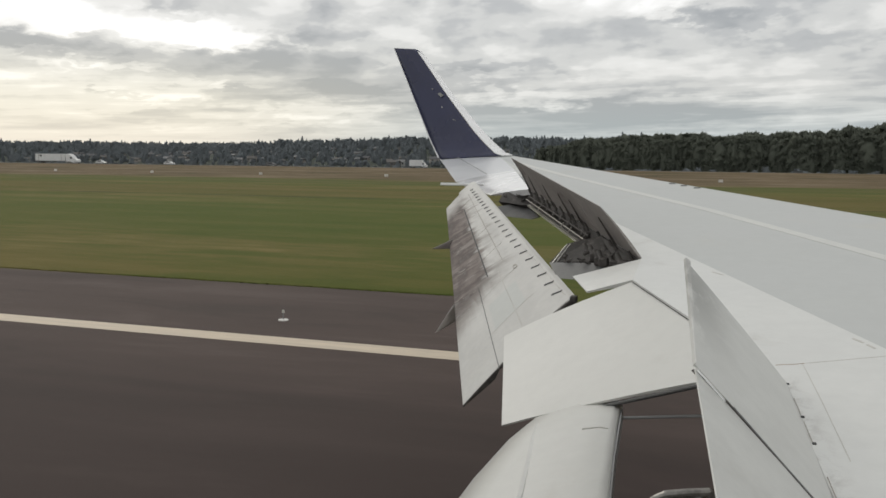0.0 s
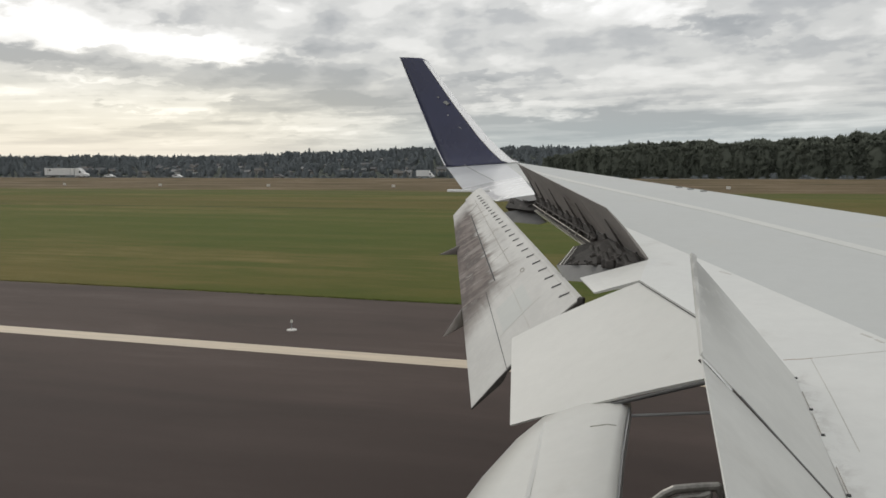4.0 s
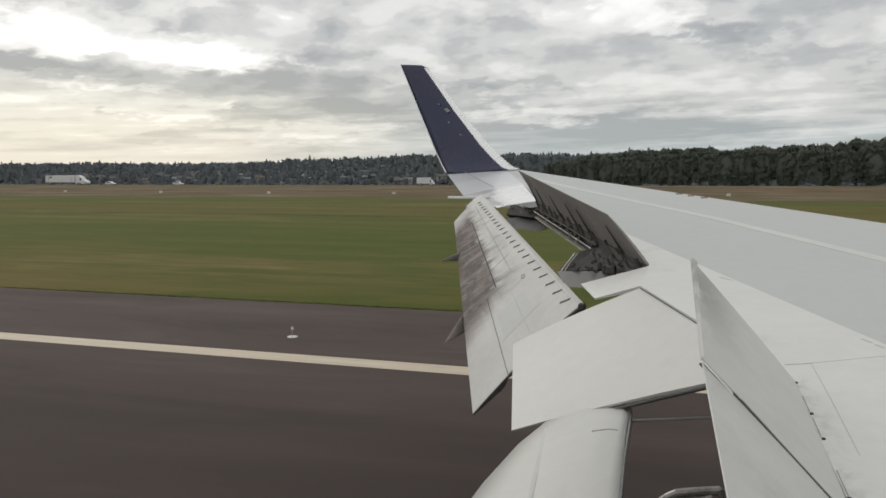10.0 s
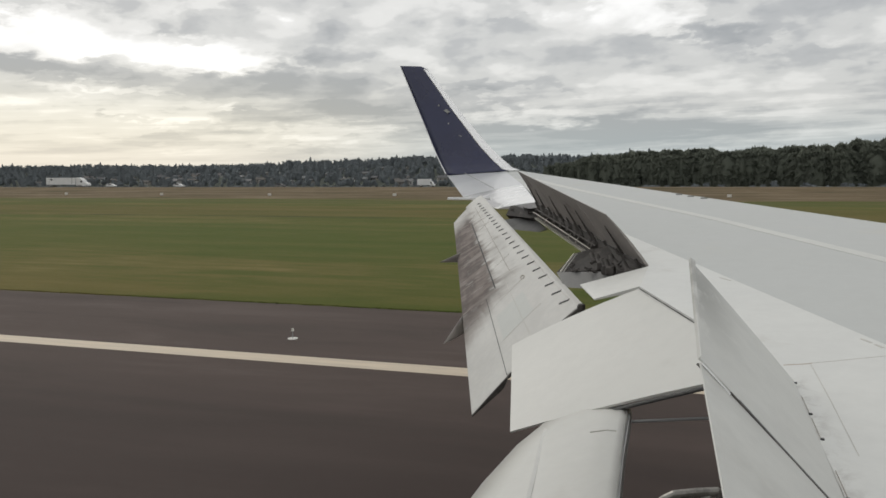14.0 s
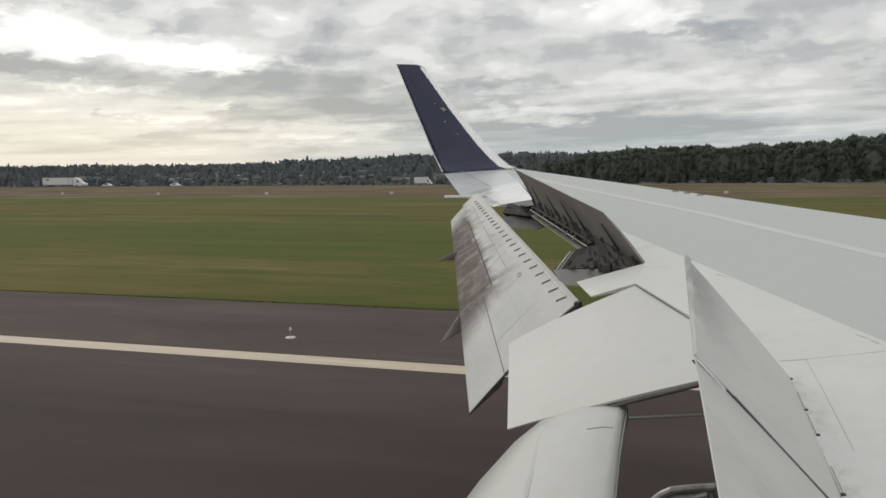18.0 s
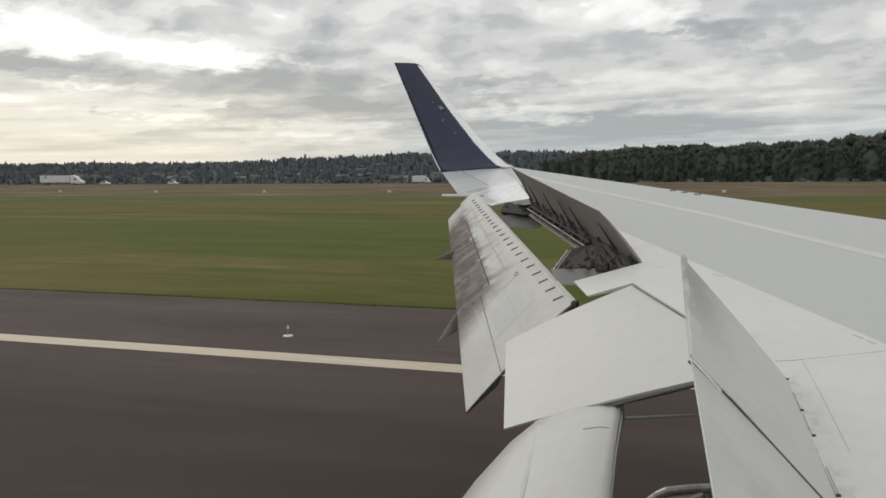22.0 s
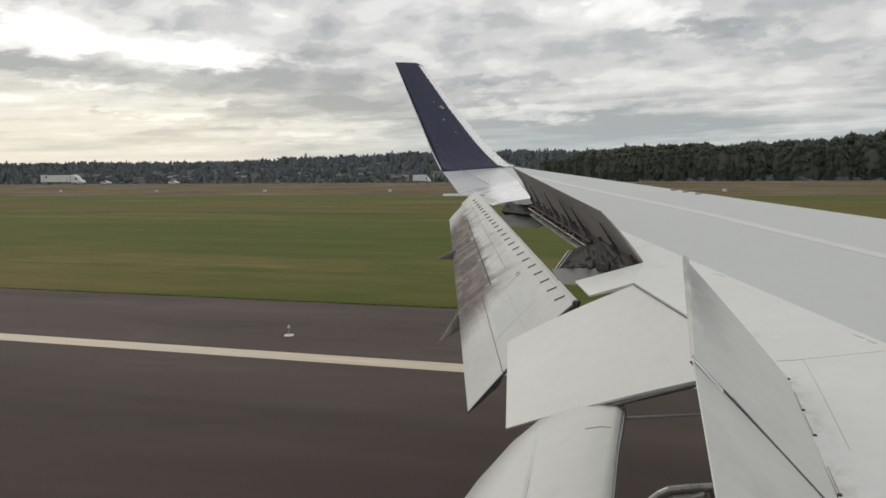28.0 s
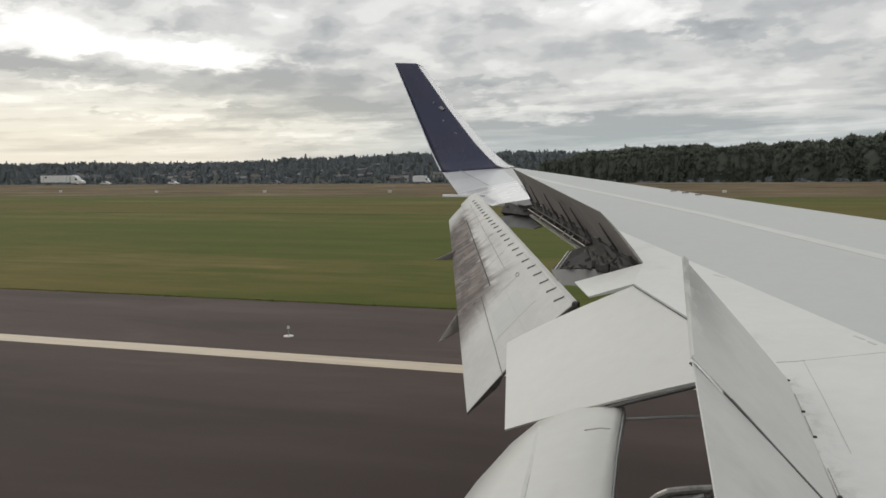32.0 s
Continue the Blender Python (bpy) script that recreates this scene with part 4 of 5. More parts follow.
fore = flap_piece("outboard_fore_flap", 0.0, 0.677, 0.0, 0.305, "white outboard fore flap, with a row of slots", thick=0.11)
outer = flap_piece("outboard_fore_flap", 0.0, 0.542, 0.305, 1.0, "white outboard fore flap, soot-streaked, with a row of slots", thick=0.11)
aft = flap_piece("outboard_aft_flap", 0.675, 1.0, 0.0, 0.305, "clean white outboard aft flap", step=0.004, thick=0.045)
sooty = flap_piece("outboard_aft_flap", 0.540, 1.0, 0.305, 0.985, "outboard aft flap brown with exhaust soot", step=0.008, thick=0.045)
for i in range(23):
    v = float(np.interp(i, (0, 6, 12, 17, 22), (0.044, 0.320, 0.572, 0.750, 0.919)))
    u = float(np.interp(v, (0.04, 0.22, 0.37, 0.57, 0.72, 0.92), (0.084, 0.095, 0.117, 0.140, 0.165, 0.200)))
    length = 0.030 - 0.006 * v
    bm = bmesh.new()
    up = Vector((-0.2, -0.1, 1)) * 0.012
    ends = [on_flap(u - length, v - length * 0.145), on_flap(u + length, v + length * 0.145), on_flap(u + length * 1.5, v + length * 0.145 - 0.0012)]
    for p, q, w in ((ends[0], ends[1], 0.017), (ends[1], ends[2], 0.014)):
        side = (q - p).cross(up).normalized() * w
        ring = [[bm.verts.new(c + d) for d in (side - up * 0.4, side + up * 0.5, -side + up * 0.5, -side - up * 0.4)] for c in (p, q)]
        bm.faces.new(ring[0])
        bm.faces.new(ring[1])
        for j in range(4):
            bm.faces.new((ring[0][j], ring[0][(j + 1) % 4], ring[1][(j + 1) % 4], ring[1][j]))
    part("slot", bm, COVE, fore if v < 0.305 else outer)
part("rivet_line", ribbon([on_flap(float(np.interp(v, (0.04, 0.22, 0.37, 0.57), (0.084, 0.095, 0.117, 0.140))) - 0.028, v) for v in np.linspace(0.02, 0.304, 8)], 0.004, 0.002, (-0.2, -0.1, 1)), SEAMSOFT, fore)
for v in (0.10, 0.24, 0.40, 0.55, 0.70, 0.85):
    far = 0.66 if v < 0.305 else 0.53
    part("rivet_line", ribbon([on_flap(0.24 + (far - 0.24) * i / 5, v) for i in range(6)], 0.004, 0.002, (-0.2, -0.1, 1)), SEAMSOFT if v < 0.305 else SEAM, fore if v < 0.305 else outer)
part("rivet_line", ribbon([on_flap(0.42, 0.02 + 0.28 * i / 6) for i in range(7)], 0.004, 0.002, (-0.2, -0.1, 1)), SEAMSOFT, fore)
part("rivet_line", ribbon([on_flap(0.33, 0.31 + 0.6 * i / 8) for i in range(9)], 0.005, 0.002, (-0.2, -0.1, 1)), SEAM, outer)
part("flap_step", ribbon([on_flap(0.676, 0.30 * i / 8) for i in range(9)], 0.005, 0.002, (-0.2, -0.1, 1)), SEAL, fore, "dark gap between fore and aft flap")
part("flap_step", ribbon([on_flap(0.542, 0.31 + 0.50 * i / 10) for i in range(11)], 0.018, 0.002, (-0.2, -0.1, 1)), SEAL, outer, "dark gap between fore and aft flap")
def flap_end(u0, u1, thick, parent):
    """A dark plate over the end of a flap piece, painting the shade beneath it."""
    bm = bmesh.new()
    drop = Vector((0.25, 0.1, -0.9)).normalized()
    rows = []
    for i in range(9):
        t = i / 8
        u = u0 + (u1 - u0) * t
        deep = thick * (0.35 + 0.65 * min(1, t / 0.15) if t < 0.15 else 1 - 0.85 * (t - 0.15) / 0.85) + 0.006
        rows.append([bm.verts.new(on_flap(u, v) + drop * d) for v, d in ((-0.003, 0.004), (-0.003, deep), (-0.0005, deep), (-0.0005, 0.004))])
    for r, q in zip(rows, rows[1:]):
        for j in range(4):
            bm.faces.new((r[j], r[(j + 1) % 4], q[(j + 1) % 4], q[j]))
    bm.faces.new(rows[0])
    bm.faces.new(rows[-1])
    part("end_shade", bm, DARK, parent, "dark plate painting the shade under the flap end")


flap_end(0.03, 0.677, 0.11, fore)
flap_end(0.68, 1.0, 0.05, aft)
bm = bmesh.new()
ring_at = [on_flap(0.255 + 0.020 * math.cos(t), 0.245 + 0.0075 * math.sin(t)) + Vector((0, 0, 0.004)) for t in [2 * math.pi * i / 20 for i in range(21)]]
for p, q in zip(ring_at, ring_at[1:]):
    add_rod(bm, p, q, 0.004, None, 5)
part("access_ring", bm, SEAM, fore, "thin ring round an access port")
part("end_fitting", box((-1.085, 6.46, 4.35), (-1.03, 6.54, 4.405), 0.012), DARK, fore, "dark fitting at the flap's inboard nose")
part("end_plate", box((-4.21, 12.68, 4.99), (-3.50, 12.72, 5.03), 0.008, Matrix.Translation((0, 0, 0.03))), EDGE, wing, "thin white end plate")


def fairing(tip, root, r):
    tip, root = Vector(tip), Vector(root)
    d = root - tip
    bm = bmesh.new()
    rings = []
    for t, w in ((0.0, 0.02), (0.25, 0.32), (0.5, 0.62), (0.75, 0.88), (1.0, 1.0)):
        c = tip + d * t
        rings.append([bm.verts.new(c + Vector((0, math.cos(a) * r * w * 0.7, math.sin(a) * r * w))) for a in [2 * math.pi * i / 12 for i in range(12)]])
    for p, q in zip(rings, rings[1:]):
        for i in range(12):
            bm.faces.new((p[i], p[(i + 1) % 12], q[(i + 1) % 12], q[i]))
    bm.faces.new(rings[0])
    bm.faces.new(rings[-1])
    return bm


part("track_fairing", fairing((-3.43, 10.0, 4.31), (-3.22, 11.0, 4.34), 0.10), UNDER, wing, "pointed grey flap track fairing", smooth=True)
part("track_fairing", fairing((-2.371, 7.000, 3.911), (-2.747, 9.000, 3.780), 0.12), SOILED, wing, "pointed grey flap track fairing", smooth=True)

# -------- aileron, tip and winglet
A_IN, A_OUT = Vector((-2.545, 11.70, 5.026)), Vector((-4.75, 18.55, 5.483))
A_MID, T_MID = Vector((-3.50, 14.861, 5.238)), Vector((-4.624, 14.861, 5.008))
part("aileron", plate(A_MID, A_OUT, (-6.169, 18.589, 5.401), T_MID, 6, 10, 0.09, 0.01, 0.9, 0.12), AILERON, wing, "bluish white aileron at the wing tip")
part("tip_panel", plate(A_IN, A_MID, T_MID, (-3.36, 12.60, 4.885), 6, 6, 0.09, 0.01, 0.9, 0.12), EDGE, wing, "white fixed panel inboard of the aileron")
part("hinge_gap", ribbon([(-5.467, 17.705, 5.447), (-4.7, 16.08, 5.305), (-3.911, 14.405, 5.166)], 0.022, 0.008), FAIR, wing)

STATIONS = [  # front edge, rear edge, thickness
    ((-4.40, 18.45, 5.505), (-6.10, 18.45, 5.40), 0.13), ((-4.62, 18.62, 5.56), (-6.22, 18.62, 5.44), 0.12), ((-4.94, 18.75, 5.80), (-6.37, 18.75, 5.64), 0.11),
    ((-5.27, 18.85, 6.10), (-6.54, 18.85, 5.92), 0.10), ((-6.00, 19.0, 6.91), (-6.96, 19.0, 6.79), 0.07), ((-6.76, 19.18, 7.83), (-7.49, 19.18, 7.90), 0.05),
    ((-6.86, 19.2, 7.95), (-7.55, 19.2, 8.02), 0.04), ((-7.02, 19.21, 8.02), (-7.57, 19.21, 8.06), 0.03)]


def winglet_piece(u0, u1, grow=0.0, first=0, last=8):
    sections = []
    for f, r, t in STATIONS[first:last]:
        f, r = Vector(f), Vector(r)
        s = []
        us = [u0 + (u1 - u0) * i / 6 for i in range(7)]
        for side in (-1, 1):
            for u in us if side < 0 else us[::-1]:
                w = t * 0.5 * min(1, math.sqrt(max(0.0, u) / 0.16)) * (1 - 0.85 * max(0, u - 0.3) / 0.7) + 0.003 + grow
                p = f.lerp(r, u)
                s.append(p + Vector((0, side * w, 0)))
        sections.append(s)
    return loft(sections)


def chip(x, y, z, a, b):
    """A thin uneven flake where the paint has come off, a by b in half size, leaning with the winglet."""
    bm = bmesh.new()
    near, far = [], []
    for i in range(11):
        t = 2 * math.pi * i / 11
        g = 0.95 + 0.28 * math.sin(2.3 * i + 40 * x) + 0.12 * math.cos(5.1 * i)
        u, w = a * g * math.cos(t), b * g * math.sin(t)
        p = (x + u + 0.35 * w, y, z + w - 0.45 * u)
        near.append(bm.verts.new((p[0], y - 0.02, p[2])))
        far.append(bm.verts.new((p[0], y + 0.01, p[2])))
    bm.faces.new(near)
    bm.faces.new(far[::-1])
    for i in range(11):
        j = (i + 1) % 11
        bm.faces.new((near[j], near[i], far[i], far[j]))
    bmesh.ops.recalc_face_normals(bm, faces=bm.faces[:])
    return bm


winglet = part("winglet", winglet_piece(0.0, 1.0), NAVY, wing, "navy blue blended winglet", smooth=True)
part("leading_edge", winglet_piece(-0.014, 0.14, 0.006, 0, 7), BRIGHT, winglet, "polished white leading edge", smooth=True)
part("trailing_edge", winglet_piece(0.985, 1.004, 0.002, 1), EDGE, winglet, "thin pale trailing edge")
for x, y, z, a, b in ((-6.28, 18.93, 6.91, 0.075, 0.055), (-6.49, 18.95, 7.05, 0.02, 0.02), (-6.24, 18.93, 6.62, 0.018, 0.028), (-5.92, 18.87, 6.32, 0.05, 0.012)):
    part("worn_patch", chip(x, y, z, a * 0.8, b * 0.75), SPOIL, winglet, "chipped pale patch in the blue paint")

# rod and linkage seen through the gap beside the inboard flap
part("track_rod", rod((-0.44, 4.33, 4.142), (0.103, 4.257, 4.236), 0.008), FAIR, wing)
LINK = [(-0.265, 3.4, 4.055), (-0.21, 3.4, 4.108), (-0.17, 3.4, 4.132), (-0.089, 3.4, 4.150), (-0.006, 3.4, 4.164), (0.04, 3.4, 4.06)]
HOOK = [(-0.20, 3.36, 4.03), (-0.174, 3.38, 4.09), (-0.143, 3.38, 4.108), (-0.073, 3.38, 4.122), (-0.038, 3.38, 4.136), (-0.058, 3.36, 4.05)]
bm = bmesh.new()
for line, r in ((LINK, 0.019), (HOOK, 0.015)):
    for a, b in zip(line, line[1:]):
        add_rod(bm, a, b, r)
        bmesh.ops.create_icosphere(bm, subdivisions=1, radius=r * 1.05, matrix=Matrix.Translation(b))
part("flap_linkage", bm, STEEL, wing, "greasy steel flap linkage")


# ---------------------------------------------------------------- woods
def stamp(protos, places, name, label, mats, category="trees"):
    """Joins many copies of a few tree shapes, each turned and scaled, into one wood."""
    vs, fs, ms, base = [], [], [], 0
    for k, x, y, z, s, h, a in places:
        v, f, m = protos[k]
        c, q = math.cos(a), math.sin(a)
        w = np.empty_like(v)
        w[:, 0] = x + s * (c * v[:, 0] - q * v[:, 1])
        w[:, 1] = y + s * (q * v[:, 0] + c * v[:, 1])
        w[:, 2] = z + h * v[:, 2]
        vs.append(w)
        fs.append(f + base)
        ms.append(m)
        base += len(v)
    v, f, m = np.concatenate(vs), np.concatenate(fs), np.concatenate(ms)
    me = bpy.data.meshes.new(name)
    me.vertices.add(len(v))
    me.vertices.foreach_set("co", v.astype(np.float32).ravel())
    me.loops.add(len(f) * 3)
    me.loops.foreach_set("vertex_index", f.astype(np.int32).ravel())
    me.polygons.add(len(f))
    me.polygons.foreach_set("loop_start", np.arange(0, len(f) * 3, 3, dtype=np.int32))
    for mat in mats:
        me.materials.append(mat)
    me.polygons.foreach_set("material_index", m.astype(np.int32))
    me.update(calc_edges=True)
    me.validate()
    return tagged(new(name, me), label, category, kind="stuff")


def conifer(rng):
    """Unit-high fir: a thin trunk and drooping whorls of ragged boughs."""
    v, f, m = [], [], []
    for i in range(5):
        a = 2 * math.pi * i / 5
        v.append((0.012 * math.cos(a), 0.012 * math.sin(a), 0))
    v.append((0, 0, 0.9))
    f += [(i, (i + 1) % 5, 5) for i in range(5)]
    m += [1] * 5
    for t in np.linspace(0.10, 0.95, 9):
        r = 0.20 * (1 - t) ** 0.75 + 0.014
        for i in range(7):
            a = 2 * math.pi * (i + rng.uniform(-0.3, 0.3)) / 7
            rr = r * rng.uniform(0.6, 1.25)
            n = len(v)
            w = 0.5
            v += [(0.0, 0.0, t + 0.11), (rr * math.cos(a - w), rr * math.sin(a - w), t - rng.uniform(0.0, 0.05)), (rr * math.cos(a + w), rr * math.sin(a + w), t - rng.uniform(0.0, 0.05))]
            f.append((n, n + 1, n + 2))
            m.append(0)
    return np.array(v, float), np.array(f), np.array(m)


def broadleaf(rng, clumps, leaves, spread=0.30, fine=0.34, sizes=(0.05, 0.095), core=0.86):
    """Unit-high broad-leaved tree: trunk, limbs and a ragged crown of many leaf clumps with gaps."""
    v, f, m = [], [], []

    def limb(a, b, r0, r1):
        a, b = np.array(a), np.array(b)
        n = len(v)
        for c, r in ((a, r0), (b, r1)):
            for i in range(4):
                t = 2 * math.pi * i / 4
                v.append((c[0] + r * math.cos(t), c[1] + r * math.sin(t), c[2]))
        for i in range(4):
            j = (i + 1) % 4
            f.extend([(n + i, n + j, n + 4 + j), (n + i, n + 4 + j, n + 4 + i)])
            m.extend([1, 1])
    limb((0, 0, 0), (0, 0, 0.55), 0.022, 0.012)
    # the closed inner mass of foliage behind the outer clumps
    n0, rings, ribs = len(v), 12, 14
    for i in range(rings):
        t = 0.03 + 0.91 * i / (rings - 1)
        wide = core * spread * (math.sin(math.pi * min(1, 0.12 + t * 0.80)) ** 0.6) * (0.5 if i in (0, rings - 1) else 1.0)
        for j in range(ribs):
            a = 2 * math.pi * j / ribs
            r = wide * rng.uniform(0.84, 1.10)
            v.append((r * math.cos(a), r * math.sin(a), t * 0.93 + rng.uniform(-0.03, 0.03)))
    for i in range(rings - 1):
        for j in range(ribs):
            p, q = n0 + i * ribs + j, n0 + i * ribs + (j + 1) % ribs
            f.extend([(p, q, q + ribs), (p, q + ribs, p + ribs)])
            m.extend([0, 0])
    for c in range(clumps):
        t = rng.uniform(0.16, 1.0)
        wide = spread * (math.sin(math.pi * min(1, 0.12 + t * 0.80)) ** 0.6)
        a = rng.uniform(0, 2 * math.pi)
        r = wide * math.sqrt(rng.uniform(0.3, 1.0))
        cx, cy, cz = r * math.cos(a), r * math.sin(a), t * 0.93
        if c % 4 == 0:
            limb((0, 0, max(0.15, cz - 0.18)), (cx, cy, cz), 0.008, 0.002)
        size = rng.uniform(sizes[0], sizes[1])
        for i in range(leaves):
            d = rng.normal(0, 1, 3)
            d /= np.linalg.norm(d)
            d[2] = abs(d[2]) * 0.9 + 0.1 * d[2]
            p = np.array((cx, cy, cz)) + d * size * rng.uniform(0.45, 1.0) * np.array((1, 1, 0.8))
            e = rng.normal(0, 1, (2, 3)) * size * fine * 1.25
            e -= np.outer(e @ d, d) * 0.2
            n = len(v)
            v.extend([tuple(p + e[0]), tuple(p + e[1]), tuple(p - e[0] * 0.7 - e[1] * 0.6)])
            f.append((n, n + 1, n + 2))
            m.append(0)
    return np.array(v, float), np.array(f), np.array(m)


rng = np.random.default_rng(11)
FIRS = [conifer(rng) for i in range(6)]
ROUND = [broadleaf(rng, 30, 16, 0.33, 0.46, core=0.74) for i in range(5)]
BIG = [broadleaf(rng, 120, 22, 0.27, 0.55, (0.030, 0.058)) for i in range(6)]


def hillside():
    """The wooded hill beyond the river: firs on the skyline, rounder trees between the houses below."""
    places = []
    for y, step, lo, hi, share in ((905, 7, 5, 9, 0.1), (960, 8, 6, 11, 0.15), (1040, 9, 7, 12, 0.2), (1130, 9, 8, 13, 0.25), (1230, 10, 9, 14, 0.3),
                                   (1340, 10, 10, 16, 0.35), (1460, 10, 11, 17, 0.4), (1580, 8, 12, 19, 0.35), (1690, 6.5, 13, 20, 0.4), (1790, 5.5, 13, 21, 0.4), (1880, 5, 14, 20, 0.35)):
        x = -0.98 * y - 150
        while x < 0.40 * y + 150:
            x += 0.8 * step * rng.uniform(0.4, 1.6)
            yy = y + rng.uniform(-45, 45)
            if noise.noise(Vector((x * 0.012, yy * 0.012, 5))) > 0.42 and y < 1500:
                continue
            fir = rng.random() < (1.35 if y > 1550 else 0.5) * share * (0.6 + 0.8 * (noise.noise(Vector((x * 0.004, 2.0, 7.0))) + 0.5))
            h = rng.uniform(lo, hi) * ((1.22 if rng.random() < 0.12 else 1.0) if fir else 1.0) * (1.0 + 0.35 * noise.noise(Vector((x * 0.009, yy * 0.004, 4.0))))
            k = int(rng.integers(0, 6)) if fir else 6 + int(rng.integers(0, 5))
            places.append((k, x, yy, land(x, yy) - 0.3, h * (rng.uniform(1.6, 2.4) if fir else rng.uniform(0.95, 1.45)), h, rng.uniform(0, 6.28)))
    stamp(FIRS + ROUND, places, "hill_woods", "dark green firs and broad-leaved trees on the far hillside", [FIR_HAZED, BARK], "woods")


def belt():
    """The tall belt of cottonwoods behind the levee."""
    places = []
    for row in range(4):
        x = -124.0 + row * 7
        while x < 420:
            x += rng.uniform(3.6, 6.6)
            yy = 578 - max(x + 92, 0.3 * (x + 92)) * 0.80 * (1 if x < 220 else 220 / max(x, 1)) + row * 13 + rng.uniform(-5, 5)
            yy = max(yy, 345 + row * 12)
            h = rng.uniform(18.5, 22.0) * (0.85 if row == 0 else 1.0) * min(1.0, 0.80 + (x + 92) / 300) * (1 + 0.16 * noise.noise(Vector((x * 0.03, row * 0.3, 6.0))))
            places.append((int(rng.integers(0, 6)), x, yy, land(x, yy) - 0.2, h * rng.uniform(1.05, 1.35), h + max(0, -land(x, yy)), rng.uniform(0, 6.28)))
    stamp(BIG, places, "tree_belt", "dense dark green belt of tall cottonwoods behind the levee", [LEAF, BARK], "woods")


def scrub():
    """Low bushes along the far foot of the levee."""
    places = []
    for y in (335, 365, 420, 500, 600):
        x = -y * 1.05 - 60
        while x < y * 0.5 + 60:
            x += rng.uniform(3.0, 9.0) * y / 400
            yy = y + rng.uniform(-12, 12)
            h = rng.uniform(2.2, 4.5) * (y / 400) ** 0.9
            places.append((int(rng.integers(0, 5)), x, yy, land(x, yy) - 0.3, h * rng.uniform(1.1, 1.9), h, rng.uniform(0, 6.28)))
    stamp(ROUND, places, "scrub", "low dark bushes along the foot of the levee", [FIR_HAZED, BARK], "bushes")


hillside()
belt()
scrub()


# ---------------------------------------------------------------- houses on the hill
def house(x, y, w, d, h, turn, wall, roof):
    """A gabled house with windows, walls and eaves."""
    ob = tagged(new("house"), "small house with a pitched roof among hillside trees", "house", "houses on the far hillside")
    ob.matrix_world = pose(x, y, land(x, y) - 0.5, 0, 0, turn)
    part("wall", box((-w / 2, -d / 2, 0), (w / 2, d / 2, h)), wall, ob)
    bm = bmesh.new()
    g = d * 0.28
    pts = [(-d / 2 - 0.5, h - 0.15), (0, h + g), (d / 2 + 0.5, h - 0.15), (d / 2 + 0.5, h - 0.4), (-d / 2 - 0.5, h - 0.4)]
    a = [bm.verts.new((-w / 2 - 0.5, p, q)) for p, q in pts]
    b = [bm.verts.new((w / 2 + 0.5, p, q)) for p, q in pts]
    bm.faces.new(a)
    bm.faces.new(b)
    for i in range(5):
        bm.faces.new((a[i], a[(i + 1) % 5], b[(i + 1) % 5], b[i]))
    part("roof", bm, roof, ob)
    n = max(2, int(w / 4))
    for i in range(n):
        cx = -w / 2 + w * (i + 0.5) / n
        part("window", box((cx - 0.8, -d / 2 - 0.06, h * 0.45), (cx + 0.8, -d / 2 + 0.02, h * 0.78)), GLASS, ob)
    return ob


hr = random.Random(8)
for i in range(150):
    y = hr.choice((940, 1000, 1070, 1150, 1240, 1330, 1430)) + hr.uniform(-30, 30)
    x = hr.uniform(-0.98 * y, 0.36 * y)
    house(x, y, hr.uniform(8, 15), hr.uniform(7, 10), hr.uniform(4.0, 6.5), hr.uniform(-35, 35), hr.choice(WALLS), hr.choice(ROOFS))


# ---------------------------------------------------------------- vehicles on the levee road
def wheel(parent, x, y, r=0.5, w=0.28):
    ob = part("wheel", rod((x, y - w / 2, r), (x, y + w / 2, r), r, seg=18), TYRE, parent, "black tyre")
    part("rim", rod((x, y - w / 2 - 0.02, r), (x, y + w / 2 + 0.02, r), r * 0.55, seg=14), TRUCKW, ob)


